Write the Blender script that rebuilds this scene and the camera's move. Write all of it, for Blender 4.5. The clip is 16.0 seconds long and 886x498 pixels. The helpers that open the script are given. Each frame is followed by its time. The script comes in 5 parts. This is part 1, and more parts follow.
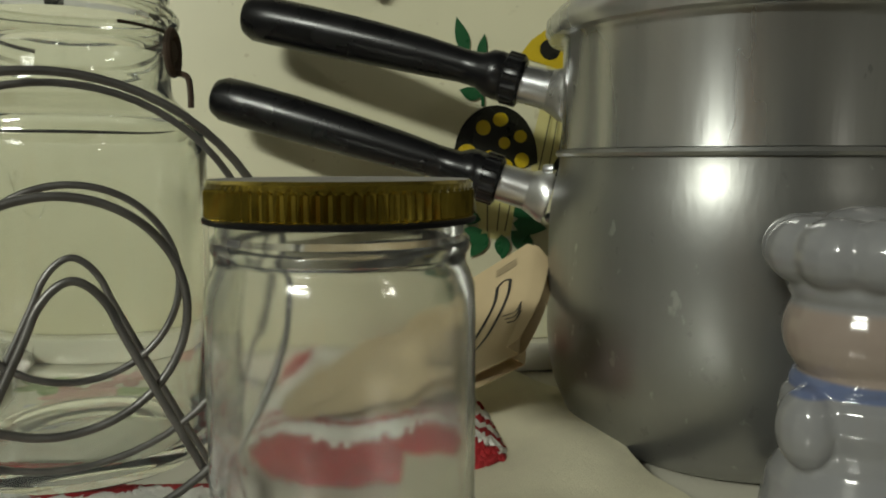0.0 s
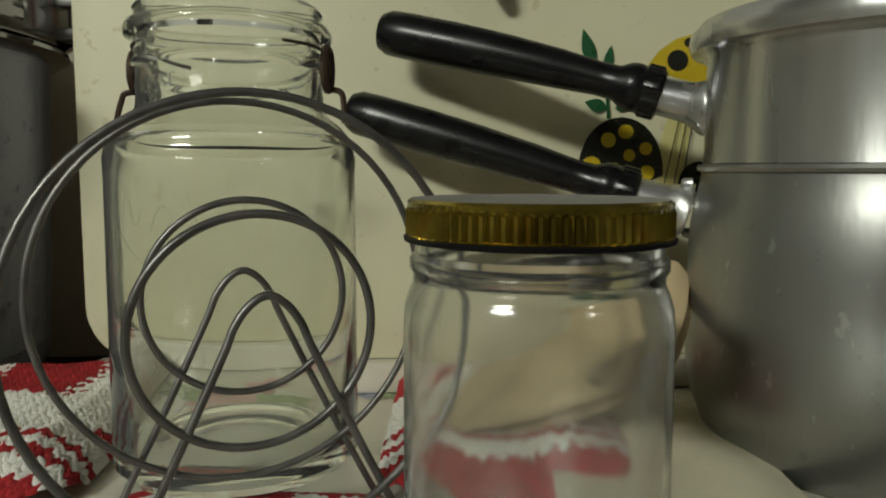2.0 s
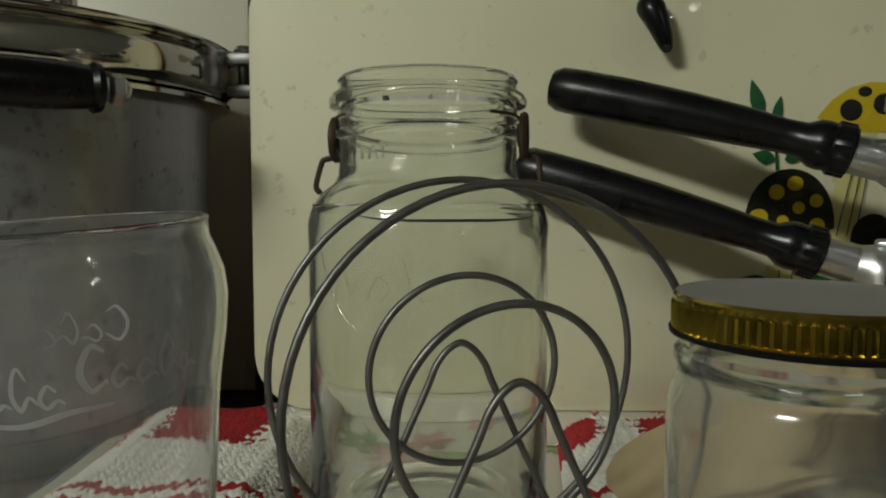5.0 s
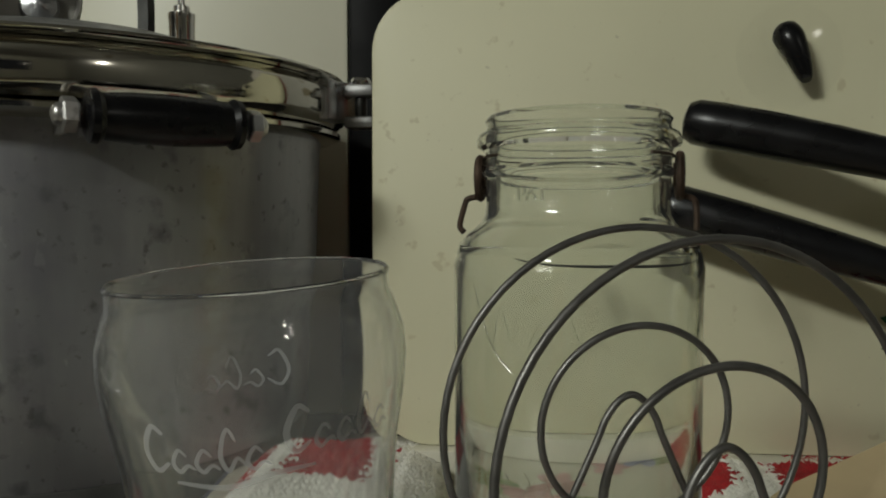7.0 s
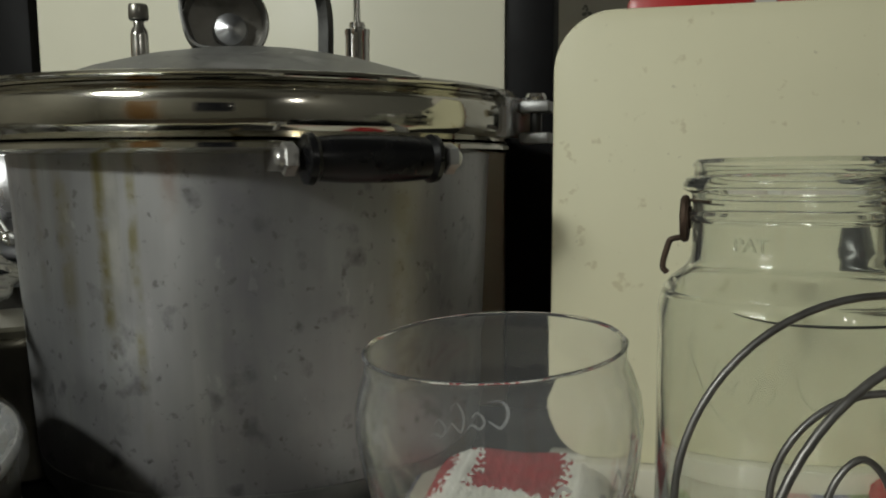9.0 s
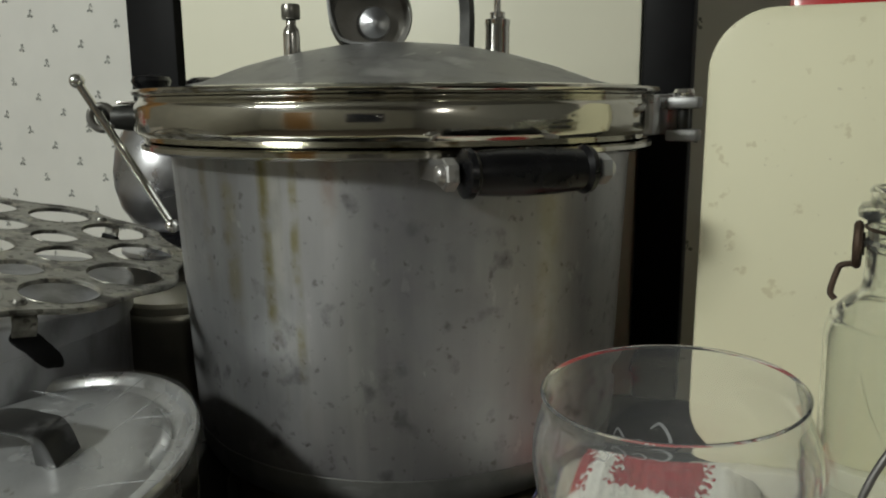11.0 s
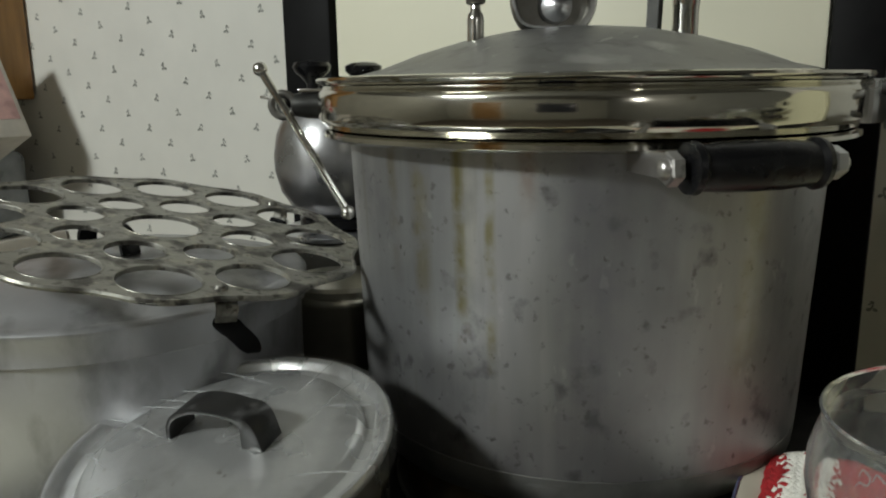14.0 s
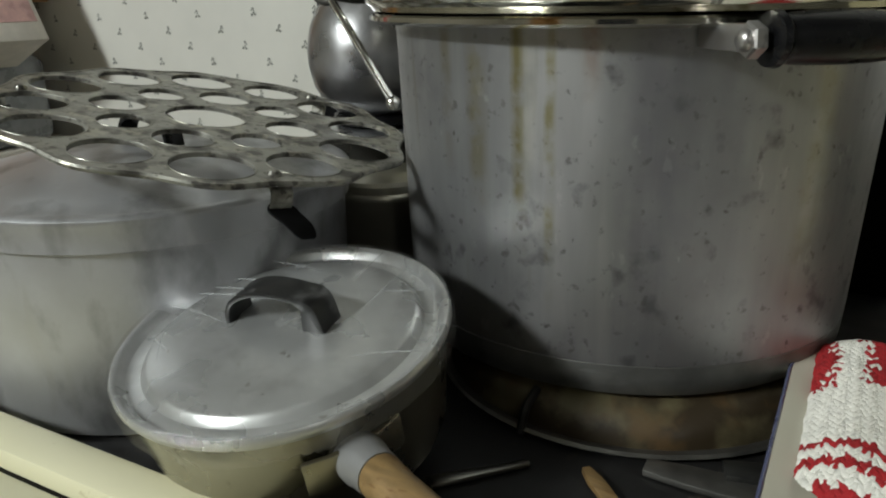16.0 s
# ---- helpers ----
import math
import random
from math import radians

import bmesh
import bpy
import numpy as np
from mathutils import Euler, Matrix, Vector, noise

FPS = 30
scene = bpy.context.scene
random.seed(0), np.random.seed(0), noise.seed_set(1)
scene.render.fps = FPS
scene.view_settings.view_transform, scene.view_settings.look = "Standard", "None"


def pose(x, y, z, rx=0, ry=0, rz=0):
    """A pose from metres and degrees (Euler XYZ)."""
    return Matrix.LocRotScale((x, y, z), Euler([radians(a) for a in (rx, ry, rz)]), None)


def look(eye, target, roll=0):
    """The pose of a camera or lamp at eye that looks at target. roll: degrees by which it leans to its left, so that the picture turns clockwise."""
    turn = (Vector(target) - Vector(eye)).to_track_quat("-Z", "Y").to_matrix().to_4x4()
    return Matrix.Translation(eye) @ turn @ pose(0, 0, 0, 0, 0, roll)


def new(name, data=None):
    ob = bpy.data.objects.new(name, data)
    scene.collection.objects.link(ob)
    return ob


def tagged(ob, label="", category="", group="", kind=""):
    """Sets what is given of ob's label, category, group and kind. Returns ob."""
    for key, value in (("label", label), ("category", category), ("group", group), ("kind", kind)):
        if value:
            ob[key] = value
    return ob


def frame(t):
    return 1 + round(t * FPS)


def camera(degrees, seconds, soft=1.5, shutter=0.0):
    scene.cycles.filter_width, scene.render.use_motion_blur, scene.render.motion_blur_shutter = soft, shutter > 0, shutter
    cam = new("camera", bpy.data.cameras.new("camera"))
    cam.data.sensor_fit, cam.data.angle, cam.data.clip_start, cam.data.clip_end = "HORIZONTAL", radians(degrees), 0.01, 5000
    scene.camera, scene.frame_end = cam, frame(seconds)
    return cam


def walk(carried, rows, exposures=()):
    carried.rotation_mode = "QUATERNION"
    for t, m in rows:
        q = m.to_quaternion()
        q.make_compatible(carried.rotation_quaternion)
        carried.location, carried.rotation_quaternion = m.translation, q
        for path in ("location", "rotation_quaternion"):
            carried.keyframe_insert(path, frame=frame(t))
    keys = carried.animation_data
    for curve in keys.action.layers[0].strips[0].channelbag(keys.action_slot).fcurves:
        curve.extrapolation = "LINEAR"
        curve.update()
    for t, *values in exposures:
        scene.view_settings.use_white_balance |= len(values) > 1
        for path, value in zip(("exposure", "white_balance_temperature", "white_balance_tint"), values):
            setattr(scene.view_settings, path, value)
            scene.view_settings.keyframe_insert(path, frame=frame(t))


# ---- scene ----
cam = camera(60.3, 16.0, soft=2.0)
METRES, EYE, TILT, LEAN, TURN = 0.335, 0.127, -6.5, 0.0, 0.0
ROWS = [
    (0.0, 0.0, 0.0, 0.0, 0.0, 0.0, -0.0),
    (0.5, -0.0377, -0.0039, 0.0035, 1.89, 0.07, -0.55),
    (1.0, -0.0628, -0.0088, -0.0035, 2.96, 0.17, -0.67),
    (1.5, -0.0822, -0.0087, 0.0006, 3.84, 0.31, -0.49),
    (2.0, -0.1065, -0.0041, 0.0098, 4.72, 0.45, -0.68),
    (2.5, -0.1504, 0.0077, 0.0167, 5.62, 0.5, -0.95),
    (3.0, -0.2002, 0.0091, 0.0166, 6.72, 0.49, -1.17),
    (3.5, -0.2265, 0.0001, 0.0197, 7.92, 0.59, -1.38),
    (4.0, -0.2416, -0.0129, 0.0375, 8.95, 0.99, -1.31),
    (6.5, -0.3363, -0.0336, 0.092, 12.39, 2.46, -1.57),
    (7.0, -0.387, -0.0341, 0.0991, 13.92, 2.67, -1.75),
    (7.5, -0.4233, -0.0339, 0.1048, 15.69, 2.72, -1.96),
    (8.0, -0.4557, -0.0479, 0.1317, 17.38, 2.62, -2.18),
    (8.5, -0.4842, -0.0848, 0.1704, 19.48, 1.83, -2.09),
    (9.0, -0.495, -0.096, 0.198, 22.33, -0.6, -2.21),
    (11.5, -0.5888, -0.1635, 0.3063, 31.16, -5.36, -3.07),
    (12.0, -0.6152, -0.1738, 0.3138, 32.68, -5.49, -3.24),
    (12.5, -0.6346, -0.1859, 0.3133, 34.01, -5.59, -3.03),
    (13.0, -0.6582, -0.1987, 0.3126, 35.24, -5.92, -3.11),
    (13.5, -0.6846, -0.2079, 0.3097, 36.43, -6.37, -3.16),
    (14.0, -0.7162, -0.2041, 0.3028, 37.34, -6.98, -3.2),
    (14.5, -0.7359, -0.2147, 0.2883, 38.02, -8.02, -3.18),
    (15.0, -0.7407, -0.2274, 0.2796, 37.34, -10.25, -3.59),
    (15.5, -0.7569, -0.2357, 0.2625, 37.46, -11.84, -3.53),
    (16.0, -0.7782, -0.2416, 0.2461, 38.18, -13.33, -3.03),
]
walk(cam, [(t, pose(0, 0, EYE, TILT, LEAN, TURN) @ pose(METRES * x, METRES * y, METRES * z, 90 + pitch, roll, yaw)) for t, x, y, z, yaw, pitch, roll in ROWS],
     exposures=[(0.0, 0.03, 6700, 6), (2.0, -0.13, 6700, 6), (4.0, -0.35, 6650, 6), (6.5, -0.46, 6550, 8), (8.0, -0.40, 6500, 10), (9.0, -0.13, 6450, 10), (11.5, 0.18, 6350, 10), (14.5, 0.20, 6280, 10), (16.0, 0.36, 6230, 10)])

# ---- world and lamps ----
world = bpy.data.worlds.new("kitchen_evening")
world.use_nodes = True
world.node_tree.nodes["Background"].inputs[0].default_value = (0.8, 0.85, 1.0, 1)
world.node_tree.nodes["Background"].inputs[1].default_value = 0.02
scene.world = world
scene.cycles.caustics_refractive = False
scene.view_settings.exposure = 0.0
YAW = 9.5
S = pose(0, 0, 0, 0, 0, YAW)


def at(u, v, z):
    """A place by the stove's own axes: u along it, v away from the room, z above the tray."""
    return S @ Vector((u, v, z))


def bulb(name, place, watts, radius, colour):
    data = bpy.data.lights.new(name, "POINT")
    data.energy, data.shadow_soft_size, data.color = watts, radius, colour
    ob = new(name, data)
    ob.location = place
    return ob


LAMP = (-1.15, -1.55, 1.2)
tube_light = bpy.data.lights.new("ceiling_fixture", "AREA")
tube_light.shape, tube_light.size, tube_light.size_y, tube_light.energy, tube_light.color = "RECTANGLE", 0.62, 0.16, 23.0, (0.97, 1.0, 0.93)
fixture = new("ceiling_fixture", tube_light)
fixture.matrix_basis = look(LAMP, (-0.3, 0.35, 0.08))
bulb("ceiling_bulb", (LAMP[0], LAMP[1] - 0.05, LAMP[2] + 0.05), 34.0, 0.08, (0.97, 1.0, 0.93))
bulb("side_bulb", (1.35, -1.15, 0.95), 4.5, 0.05, (1.0, 0.97, 0.88))


# ---- materials ----
def mat(name, colour, rough=0.5, metal=0.0, spots=None, amount=0.25, scale=40.0, bump=0.0, fine=400.0, stretch=(1, 1, 1), rough_var=0.1, coat=0.0, tint_random=0.0, subsurface=0.0):
    m = bpy.data.materials.new(name)
    m.use_nodes = True
    nt = m.node_tree
    p = nt.nodes["Principled BSDF"]
    p.inputs["Metallic"].default_value = metal
    p.inputs["Coat Weight"].default_value = coat
    p.inputs["Coat Roughness"].default_value = 0.08
    co = nt.nodes.new("ShaderNodeTexCoord")
    mp = nt.nodes.new("ShaderNodeMapping")
    mp.inputs["Scale"].default_value = stretch
    nt.links.new(co.outputs["Object"], mp.inputs[0])

    def noisy(sc, detail=4.0):
        n = nt.nodes.new("ShaderNodeTexNoise")
        n.inputs["Scale"].default_value, n.inputs["Detail"].default_value = sc, detail
        nt.links.new(mp.outputs[0], n.inputs["Vector"])
        return n.outputs["Fac"]

    def ramp(src, a, b, lo, hi):
        r = nt.nodes.new("ShaderNodeMapRange")
        r.inputs[1].default_value, r.inputs[2].default_value, r.inputs[3].default_value, r.inputs[4].default_value = a, b, lo, hi
        nt.links.new(src, r.inputs[0])
        return r.outputs[0]

    def blend(fac, a, b):
        x = nt.nodes.new("ShaderNodeMix")
        x.data_type = "RGBA"
        nt.links.new(fac, x.inputs["Factor"])
        for sock, val in ((x.inputs[6], a), (x.inputs[7], b)):
            if isinstance(val, tuple):
                sock.default_value = (*val, 1)
            else:
                nt.links.new(val, sock)
        return x.outputs[2]

    big, small = noisy(scale), noisy(fine, 3.0)
    dark = tuple(c * (1 - amount) for c in colour)
    lite = tuple(min(1, c * (1 + amount * 0.6)) for c in colour)
    out = blend(ramp(big, 0.3, 0.7, 0, 1), dark, lite)
    out = blend(ramp(small, 0.35, 0.65, 0, amount * 0.6), out, dark)
    for tone, sc, edge, width, *more in spots or ():
        n = nt.nodes.new("ShaderNodeTexNoise")
        n.inputs["Scale"].default_value, n.inputs["Detail"].default_value = sc, 5.0
        mp2 = nt.nodes.new("ShaderNodeMapping")
        mp2.inputs["Scale"].default_value = more[0] if more else stretch
        mp2.inputs["Location"].default_value = (sc * 0.13, edge, width)
        nt.links.new(co.outputs["Object"], mp2.inputs[0])
        nt.links.new(mp2.outputs[0], n.inputs["Vector"])
        out = blend(ramp(n.outputs["Fac"], edge, edge + width, 0, more[1] if len(more) > 1 else 0.8), out, tone)
    if tint_random:
        info = nt.nodes.new("ShaderNodeObjectInfo")
        out = blend(ramp(info.outputs["Random"], 0, 1, 0, tint_random), out, dark)
    nt.links.new(out, p.inputs["Base Color"])
    nt.links.new(ramp(big, 0.25, 0.75, max(0.02, rough - rough_var), min(1, rough + rough_var)), p.inputs["Roughness"])
    if subsurface:
        p.inputs["Subsurface Weight"].default_value = subsurface
        p.inputs["Subsurface Radius"].default_value = (0.004, 0.003, 0.002)
    if bump:
        b = nt.nodes.new("ShaderNodeBump")
        b.inputs["Strength"].default_value, b.inputs["Distance"].default_value = bump, 0.001
        nt.links.new(small, b.inputs["Height"])
        nt.links.new(b.outputs[0], p.inputs["Normal"])
    return m


def glass(name, colour, wave=0.0, haze=0.0, dust=0.0):
    m = bpy.data.materials.new(name)
    m.use_nodes = True
    nt = m.node_tree
    p = nt.nodes["Principled BSDF"]
    p.inputs["Base Color"].default_value = (*colour, 1)
    p.inputs["Transmission Weight"].default_value = 1.0 - dust
    p.inputs["IOR"].default_value = 1.48
    p.inputs["Roughness"].default_value = haze
    if wave:
        n = nt.nodes.new("ShaderNodeTexNoise")
        n.inputs["Scale"].default_value = 4.0
        b = nt.nodes.new("ShaderNodeBump")
        b.inputs["Strength"].default_value, b.inputs["Distance"].default_value = wave, 0.002
        nt.links.new(n.outputs["Fac"], b.inputs["Height"])
        nt.links.new(b.outputs[0], p.inputs["Normal"])
    return m


CREAM = mat("cream_enamel", (0.70, 0.67, 0.47), 0.5, spots=(((0.42, 0.35, 0.19), 95, 0.66, 0.06, (1, 1, 1), 0.4), ((0.60, 0.57, 0.38), 7, 0.5, 0.3, (1, 1, 1), 0.5), ((0.35, 0.30, 0.2), 220, 0.72, 0.03, (1, 1, 1), 0.35)), amount=0.06, scale=6, fine=90, bump=0.02)
CREAM_FAR = mat("cream_painted_metal", (0.72, 0.70, 0.56), 0.5, amount=0.05, scale=5, fine=120)
BLACK_METAL = mat("black_enamel", (0.006, 0.006, 0.0065), 0.55, amount=0.4, scale=20, fine=200)
BLACK_METAL.node_tree.nodes["Principled BSDF"].inputs["Specular IOR Level"].default_value = 0.12
CAST = mat("dark_cast_metal", (0.20, 0.195, 0.18), 0.4, 0.85, amount=0.25, scale=60, fine=400, bump=0.05)
STOVE_BLACK = mat("black_cooktop", (0.008, 0.0075, 0.0075), 0.6, amount=0.5, scale=30, fine=300, spots=(((0.06, 0.045, 0.03), 35, 0.62, 0.1),))
BAKELITE = mat("black_bakelite", (0.006, 0.006, 0.007), 0.28, amount=0.3, scale=50, fine=500, rough_var=0.06)
BAKELITE.node_tree.nodes["Principled BSDF"].inputs["Specular IOR Level"].default_value = 0.35
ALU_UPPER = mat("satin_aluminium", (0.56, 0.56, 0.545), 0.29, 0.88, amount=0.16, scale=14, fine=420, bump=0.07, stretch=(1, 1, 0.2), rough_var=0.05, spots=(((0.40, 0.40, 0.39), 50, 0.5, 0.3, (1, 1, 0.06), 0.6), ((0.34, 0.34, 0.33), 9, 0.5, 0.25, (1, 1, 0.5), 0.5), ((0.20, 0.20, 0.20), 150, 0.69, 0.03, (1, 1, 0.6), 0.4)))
KNOB = mat("scuffed_black_plastic", (0.018, 0.018, 0.018), 0.35, amount=0.4, scale=40, fine=300, spots=(((0.10, 0.10, 0.10), 60, 0.56, 0.12, (1, 1, 1), 0.7),))
ALU_CANNER = mat("stained_cast_aluminium", (0.45, 0.455, 0.455), 0.43, 0.87, spots=(((0.23, 0.23, 0.245), 13, 0.42, 0.26, (1, 1, 0.16), 0.8), ((0.60, 0.60, 0.61), 24, 0.54, 0.2, (1, 1, 0.07), 0.5), ((0.56, 0.56, 0.55), 45, 0.56, 0.15, (1, 1, 0.04), 0.4), ((0.24, 0.24, 0.255), 9, 0.50, 0.25, (1, 1, 0.35), 0.5), ((0.22, 0.20, 0.11), 36, 0.64, 0.10, (1, 1, 0.10), 0.5), ((0.22, 0.22, 0.235), 26, 0.52, 0.22, (1, 1, 0.8), 0.5), ((0.34, 0.28, 0.28), 8, 0.56, 0.2, (1, 1, 0.9), 0.3), ((0.15, 0.15, 0.155), 50, 0.60, 0.12, (1, 1, 0.9), 0.7), ((0.14, 0.135, 0.125), 150, 0.62, 0.10, (1, 1, 1), 0.6), ((0.11, 0.10, 0.09), 95, 0.69, 0.05, (1, 1, 0.9), 0.7), ((0.62, 0.62, 0.62), 110, 0.66, 0.06, (1, 1, 0.5), 0.3)), amount=0.14, scale=9, fine=130, bump=0.06, stretch=(1, 1, 0.55), rough_var=0.12)


def streaks(m, runs):
    """Runs down a round wall, brown-green boil-overs, a painted highlight and a bluish tint: (angle, half width, lowest
    z, strength, tone).
    """
    nt = m.node_tree
    p = nt.nodes["Principled BSDF"]
    col = p.inputs["Base Color"].links[0].from_socket
    co, sep, ang, nz = nt.nodes.new("ShaderNodeTexCoord"), nt.nodes.new("ShaderNodeSeparateXYZ"), nt.nodes.new("ShaderNodeMath"), nt.nodes.new("ShaderNodeTexNoise")
    nt.links.new(co.outputs["Object"], sep.inputs[0]), nt.links.new(co.outputs["Object"], nz.inputs["Vector"])
    nz.inputs["Scale"].default_value, nz.inputs["Detail"].default_value = 55.0, 5.0
    ang.operation = "ARCTAN2"
    nt.links.new(sep.outputs[1], ang.inputs[0]), nt.links.new(sep.outputs[0], ang.inputs[1])

    def calc(op, a, b):
        n = nt.nodes.new("ShaderNodeMath")
        n.operation = op
        for sock, val in zip(n.inputs, (a, b)):
            if isinstance(val, (int, float)):
                sock.default_value = val
            else:
                nt.links.new(val, sock)
        return n.outputs[0]

    def span(src, a, b, lo, hi):
        r = nt.nodes.new("ShaderNodeMapRange")
        r.inputs[1].default_value, r.inputs[2].default_value, r.inputs[3].default_value, r.inputs[4].default_value = a, b, lo, hi
        nt.links.new(src, r.inputs[0])
        return r.outputs[0]

    wob = calc("MULTIPLY", calc("SUBTRACT", nz.outputs["Fac"], 0.5), 0.03)
    patchy = span(nz.outputs["Fac"], 0.40, 0.62, 0.12, 1.0)
    for a, w, low, strength, tone in runs:
        d = calc("ABSOLUTE", calc("SUBTRACT", calc("ADD", ang.outputs[0], wob), radians(a)), 0.0)
        f = calc("MULTIPLY", calc("MULTIPLY", span(d, radians(w) * 0.3, radians(w), strength, 0.0), span(sep.outputs[2], low, low + 0.05, 0.0, 1.0)), patchy)
        x = nt.nodes.new("ShaderNodeMix")
        x.data_type = "RGBA"
        x.inputs[7].default_value = (*tone, 1)
        nt.links.new(f, x.inputs["Factor"]), nt.links.new(col, x.inputs[6])
        col = x.outputs[2]
    nt.links.new(col, p.inputs["Base Color"])


# the pale run at -84 is a painted highlight; -58 is a broad bluish tint
streaks(ALU_CANNER, ((-86.3, 2.2, 0.075, 0.85, (0.20, 0.175, 0.06)), (-79.6, 1.5, 0.050, 0.75, (0.27, 0.24, 0.08)), (-84.0, 2.4, 0.10, 0.5, (0.58, 0.58, 0.54)), (-97.0, 3.5, 0.09, 0.55, (0.24, 0.21, 0.10)), (-106.0, 2.5, 0.12, 0.5, (0.22, 0.19, 0.09)), (-24.0, 4.5, 0.05, 0.5, (0.30, 0.27, 0.16)), (-72.0, 3.0, 0.165, 0.7, (0.30, 0.19, 0.12)), (-58.0, 9.0, 0.02, 0.45, (0.24, 0.23, 0.27))))
ALU_LID = mat("dull_cast_aluminium_lid", (0.33, 0.33, 0.325), 0.5, 0.85, amount=0.3, scale=14, fine=200, bump=0.08, rough_var=0.12, spots=(((0.5, 0.5, 0.5), 18, 0.60, 0.1), ((0.18, 0.18, 0.17), 45, 0.54, 0.15, (1, 1, 1), 0.6), ((0.6, 0.6, 0.58), 130, 0.66, 0.04, (1, 0.25, 1), 0.5), ((0.12, 0.12, 0.11), 110, 0.66, 0.05, (1, 1, 1), 0.5)))
# scraped metal, darkened and dulled to subdue the red mat's reflection
ALU_BASE = mat("darkened_scraped_aluminium", (0.25, 0.25, 0.24), 0.46, 0.82, amount=0.25, scale=20, fine=180, bump=0.08, spots=(((0.12, 0.12, 0.115), 30, 0.5, 0.18, (1, 1, 1), 0.6), ((0.38, 0.38, 0.37), 40, 0.66, 0.05, (0.6, 0.6, 5), 0.5)))
STEEL = mat("polished_steel_band", (0.62, 0.60, 0.53), 0.10, 1.0, amount=0.12, scale=12, fine=240, stretch=(1, 1, 3), rough_var=0.05, spots=(((0.25, 0.2, 0.1), 40, 0.64, 0.06),))
CHROME = mat("chromed_fittings", (0.66, 0.65, 0.62), 0.16, 1.0, amount=0.12, scale=60, fine=500)
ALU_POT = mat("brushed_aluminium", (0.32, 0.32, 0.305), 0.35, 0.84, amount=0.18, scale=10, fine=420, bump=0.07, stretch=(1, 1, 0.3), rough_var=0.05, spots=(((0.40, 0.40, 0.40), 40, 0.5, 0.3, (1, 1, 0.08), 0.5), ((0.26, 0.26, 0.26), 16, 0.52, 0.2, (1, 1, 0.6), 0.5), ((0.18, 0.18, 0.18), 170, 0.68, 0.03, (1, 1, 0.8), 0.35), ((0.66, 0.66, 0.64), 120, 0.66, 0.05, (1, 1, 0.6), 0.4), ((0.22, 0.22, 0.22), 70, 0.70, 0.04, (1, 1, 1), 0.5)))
ALU_OLD = mat("worn_aluminium", (0.60, 0.61, 0.63), 0.31, 0.93, amount=0.12, scale=18, fine=260, bump=0.05, spots=(((0.40, 0.40, 0.40), 30, 0.54, 0.14, (1, 1, 0.6), 0.7), ((0.34, 0.28, 0.2), 12, 0.6, 0.1, (0.4, 0.4, 3), 0.4), ((0.2, 0.19, 0.18), 90, 0.67, 0.04, (1, 1, 1), 0.5), ((0.72, 0.72, 0.72), 40, 0.6, 0.1, (1, 1, 1), 0.6)))
ALU_LIDPAN = mat("filmed_aluminium_lid", (0.64, 0.65, 0.645), 0.30, 0.66, amount=0.14, scale=22, fine=260, bump=0.04, spots=(((0.36, 0.36, 0.35), 24, 0.54, 0.14, (1, 1, 1), 0.6), ((0.75, 0.75, 0.75), 46, 0.60, 0.08, (1, 1, 1), 0.6), ((0.30, 0.28, 0.25), 110, 0.68, 0.03, (1, 1, 1), 0.6)))
STEEL_DULL = mat("dulled_steel", (0.44, 0.44, 0.45), 0.33, 0.95, amount=0.2, scale=30, fine=250, spots=(((0.3, 0.3, 0.31), 26, 0.55, 0.12, (1, 1, 1), 0.6),))
RACK = mat("tarnished_rack_metal", (0.33, 0.325, 0.29), 0.42, 0.7, amount=0.35, scale=40, fine=220, bump=0.25, rough_var=0.15, spots=(((0.05, 0.045, 0.04), 55, 0.48, 0.14, (1, 1, 1), 0.85), ((0.42, 0.40, 0.33), 90, 0.56, 0.08, (1, 1, 1), 0.7), ((0.04, 0.035, 0.03), 160, 0.58, 0.06, (1, 1, 1), 0.7)))
ROASTER = mat("dull_roaster_aluminium", (0.56, 0.565, 0.585), 0.46, 0.78, amount=0.15, scale=18, fine=260, bump=0.05, spots=(((0.22, 0.22, 0.22), 30, 0.52, 0.16, (1, 1, 0.6), 0.7), ((0.5, 0.5, 0.5), 60, 0.6, 0.1, (1, 1, 0.2), 0.5)))
GAUGE = mat("dull_gauge_case", (0.30, 0.29, 0.265), 0.45, 0.75, amount=0.25, scale=60, fine=400, bump=0.05, spots=(((0.10, 0.095, 0.085), 40, 0.52, 0.15, (1, 1, 1), 0.7),))
DARK_CAST = mat("blackened_cast_metal", (0.05, 0.05, 0.047), 0.42, 0.7, amount=0.3, scale=80, fine=400, bump=0.1)
ROOM_PAINT = mat("pale_room_paint", (0.40, 0.385, 0.33), 0.8, amount=0.08, scale=4, fine=90)
WIRE = mat("grey_steel_wire", (0.19, 0.185, 0.175), 0.42, 0.85, amount=0.25, scale=90, fine=600)
BRASS = mat("gold_lacquered_lid", (0.44, 0.335, 0.06), 0.2, 0.95, amount=0.45, scale=60, fine=400, spots=(((0.04, 0.04, 0.05), 55, 0.63, 0.06),))
LID_TOP = mat("dusty_grey_lid_top", (0.30, 0.29, 0.27), 0.55, 0.3, amount=0.15, scale=50, fine=400)
SHOULDER_DARK = mat("dark_shoulder_line", (0.05, 0.05, 0.045), 0.5, amount=0.3)
RUST = mat("rusty_bail_wire", (0.07, 0.045, 0.03), 0.6, 0.6, amount=0.4, scale=120, fine=700, bump=0.2)
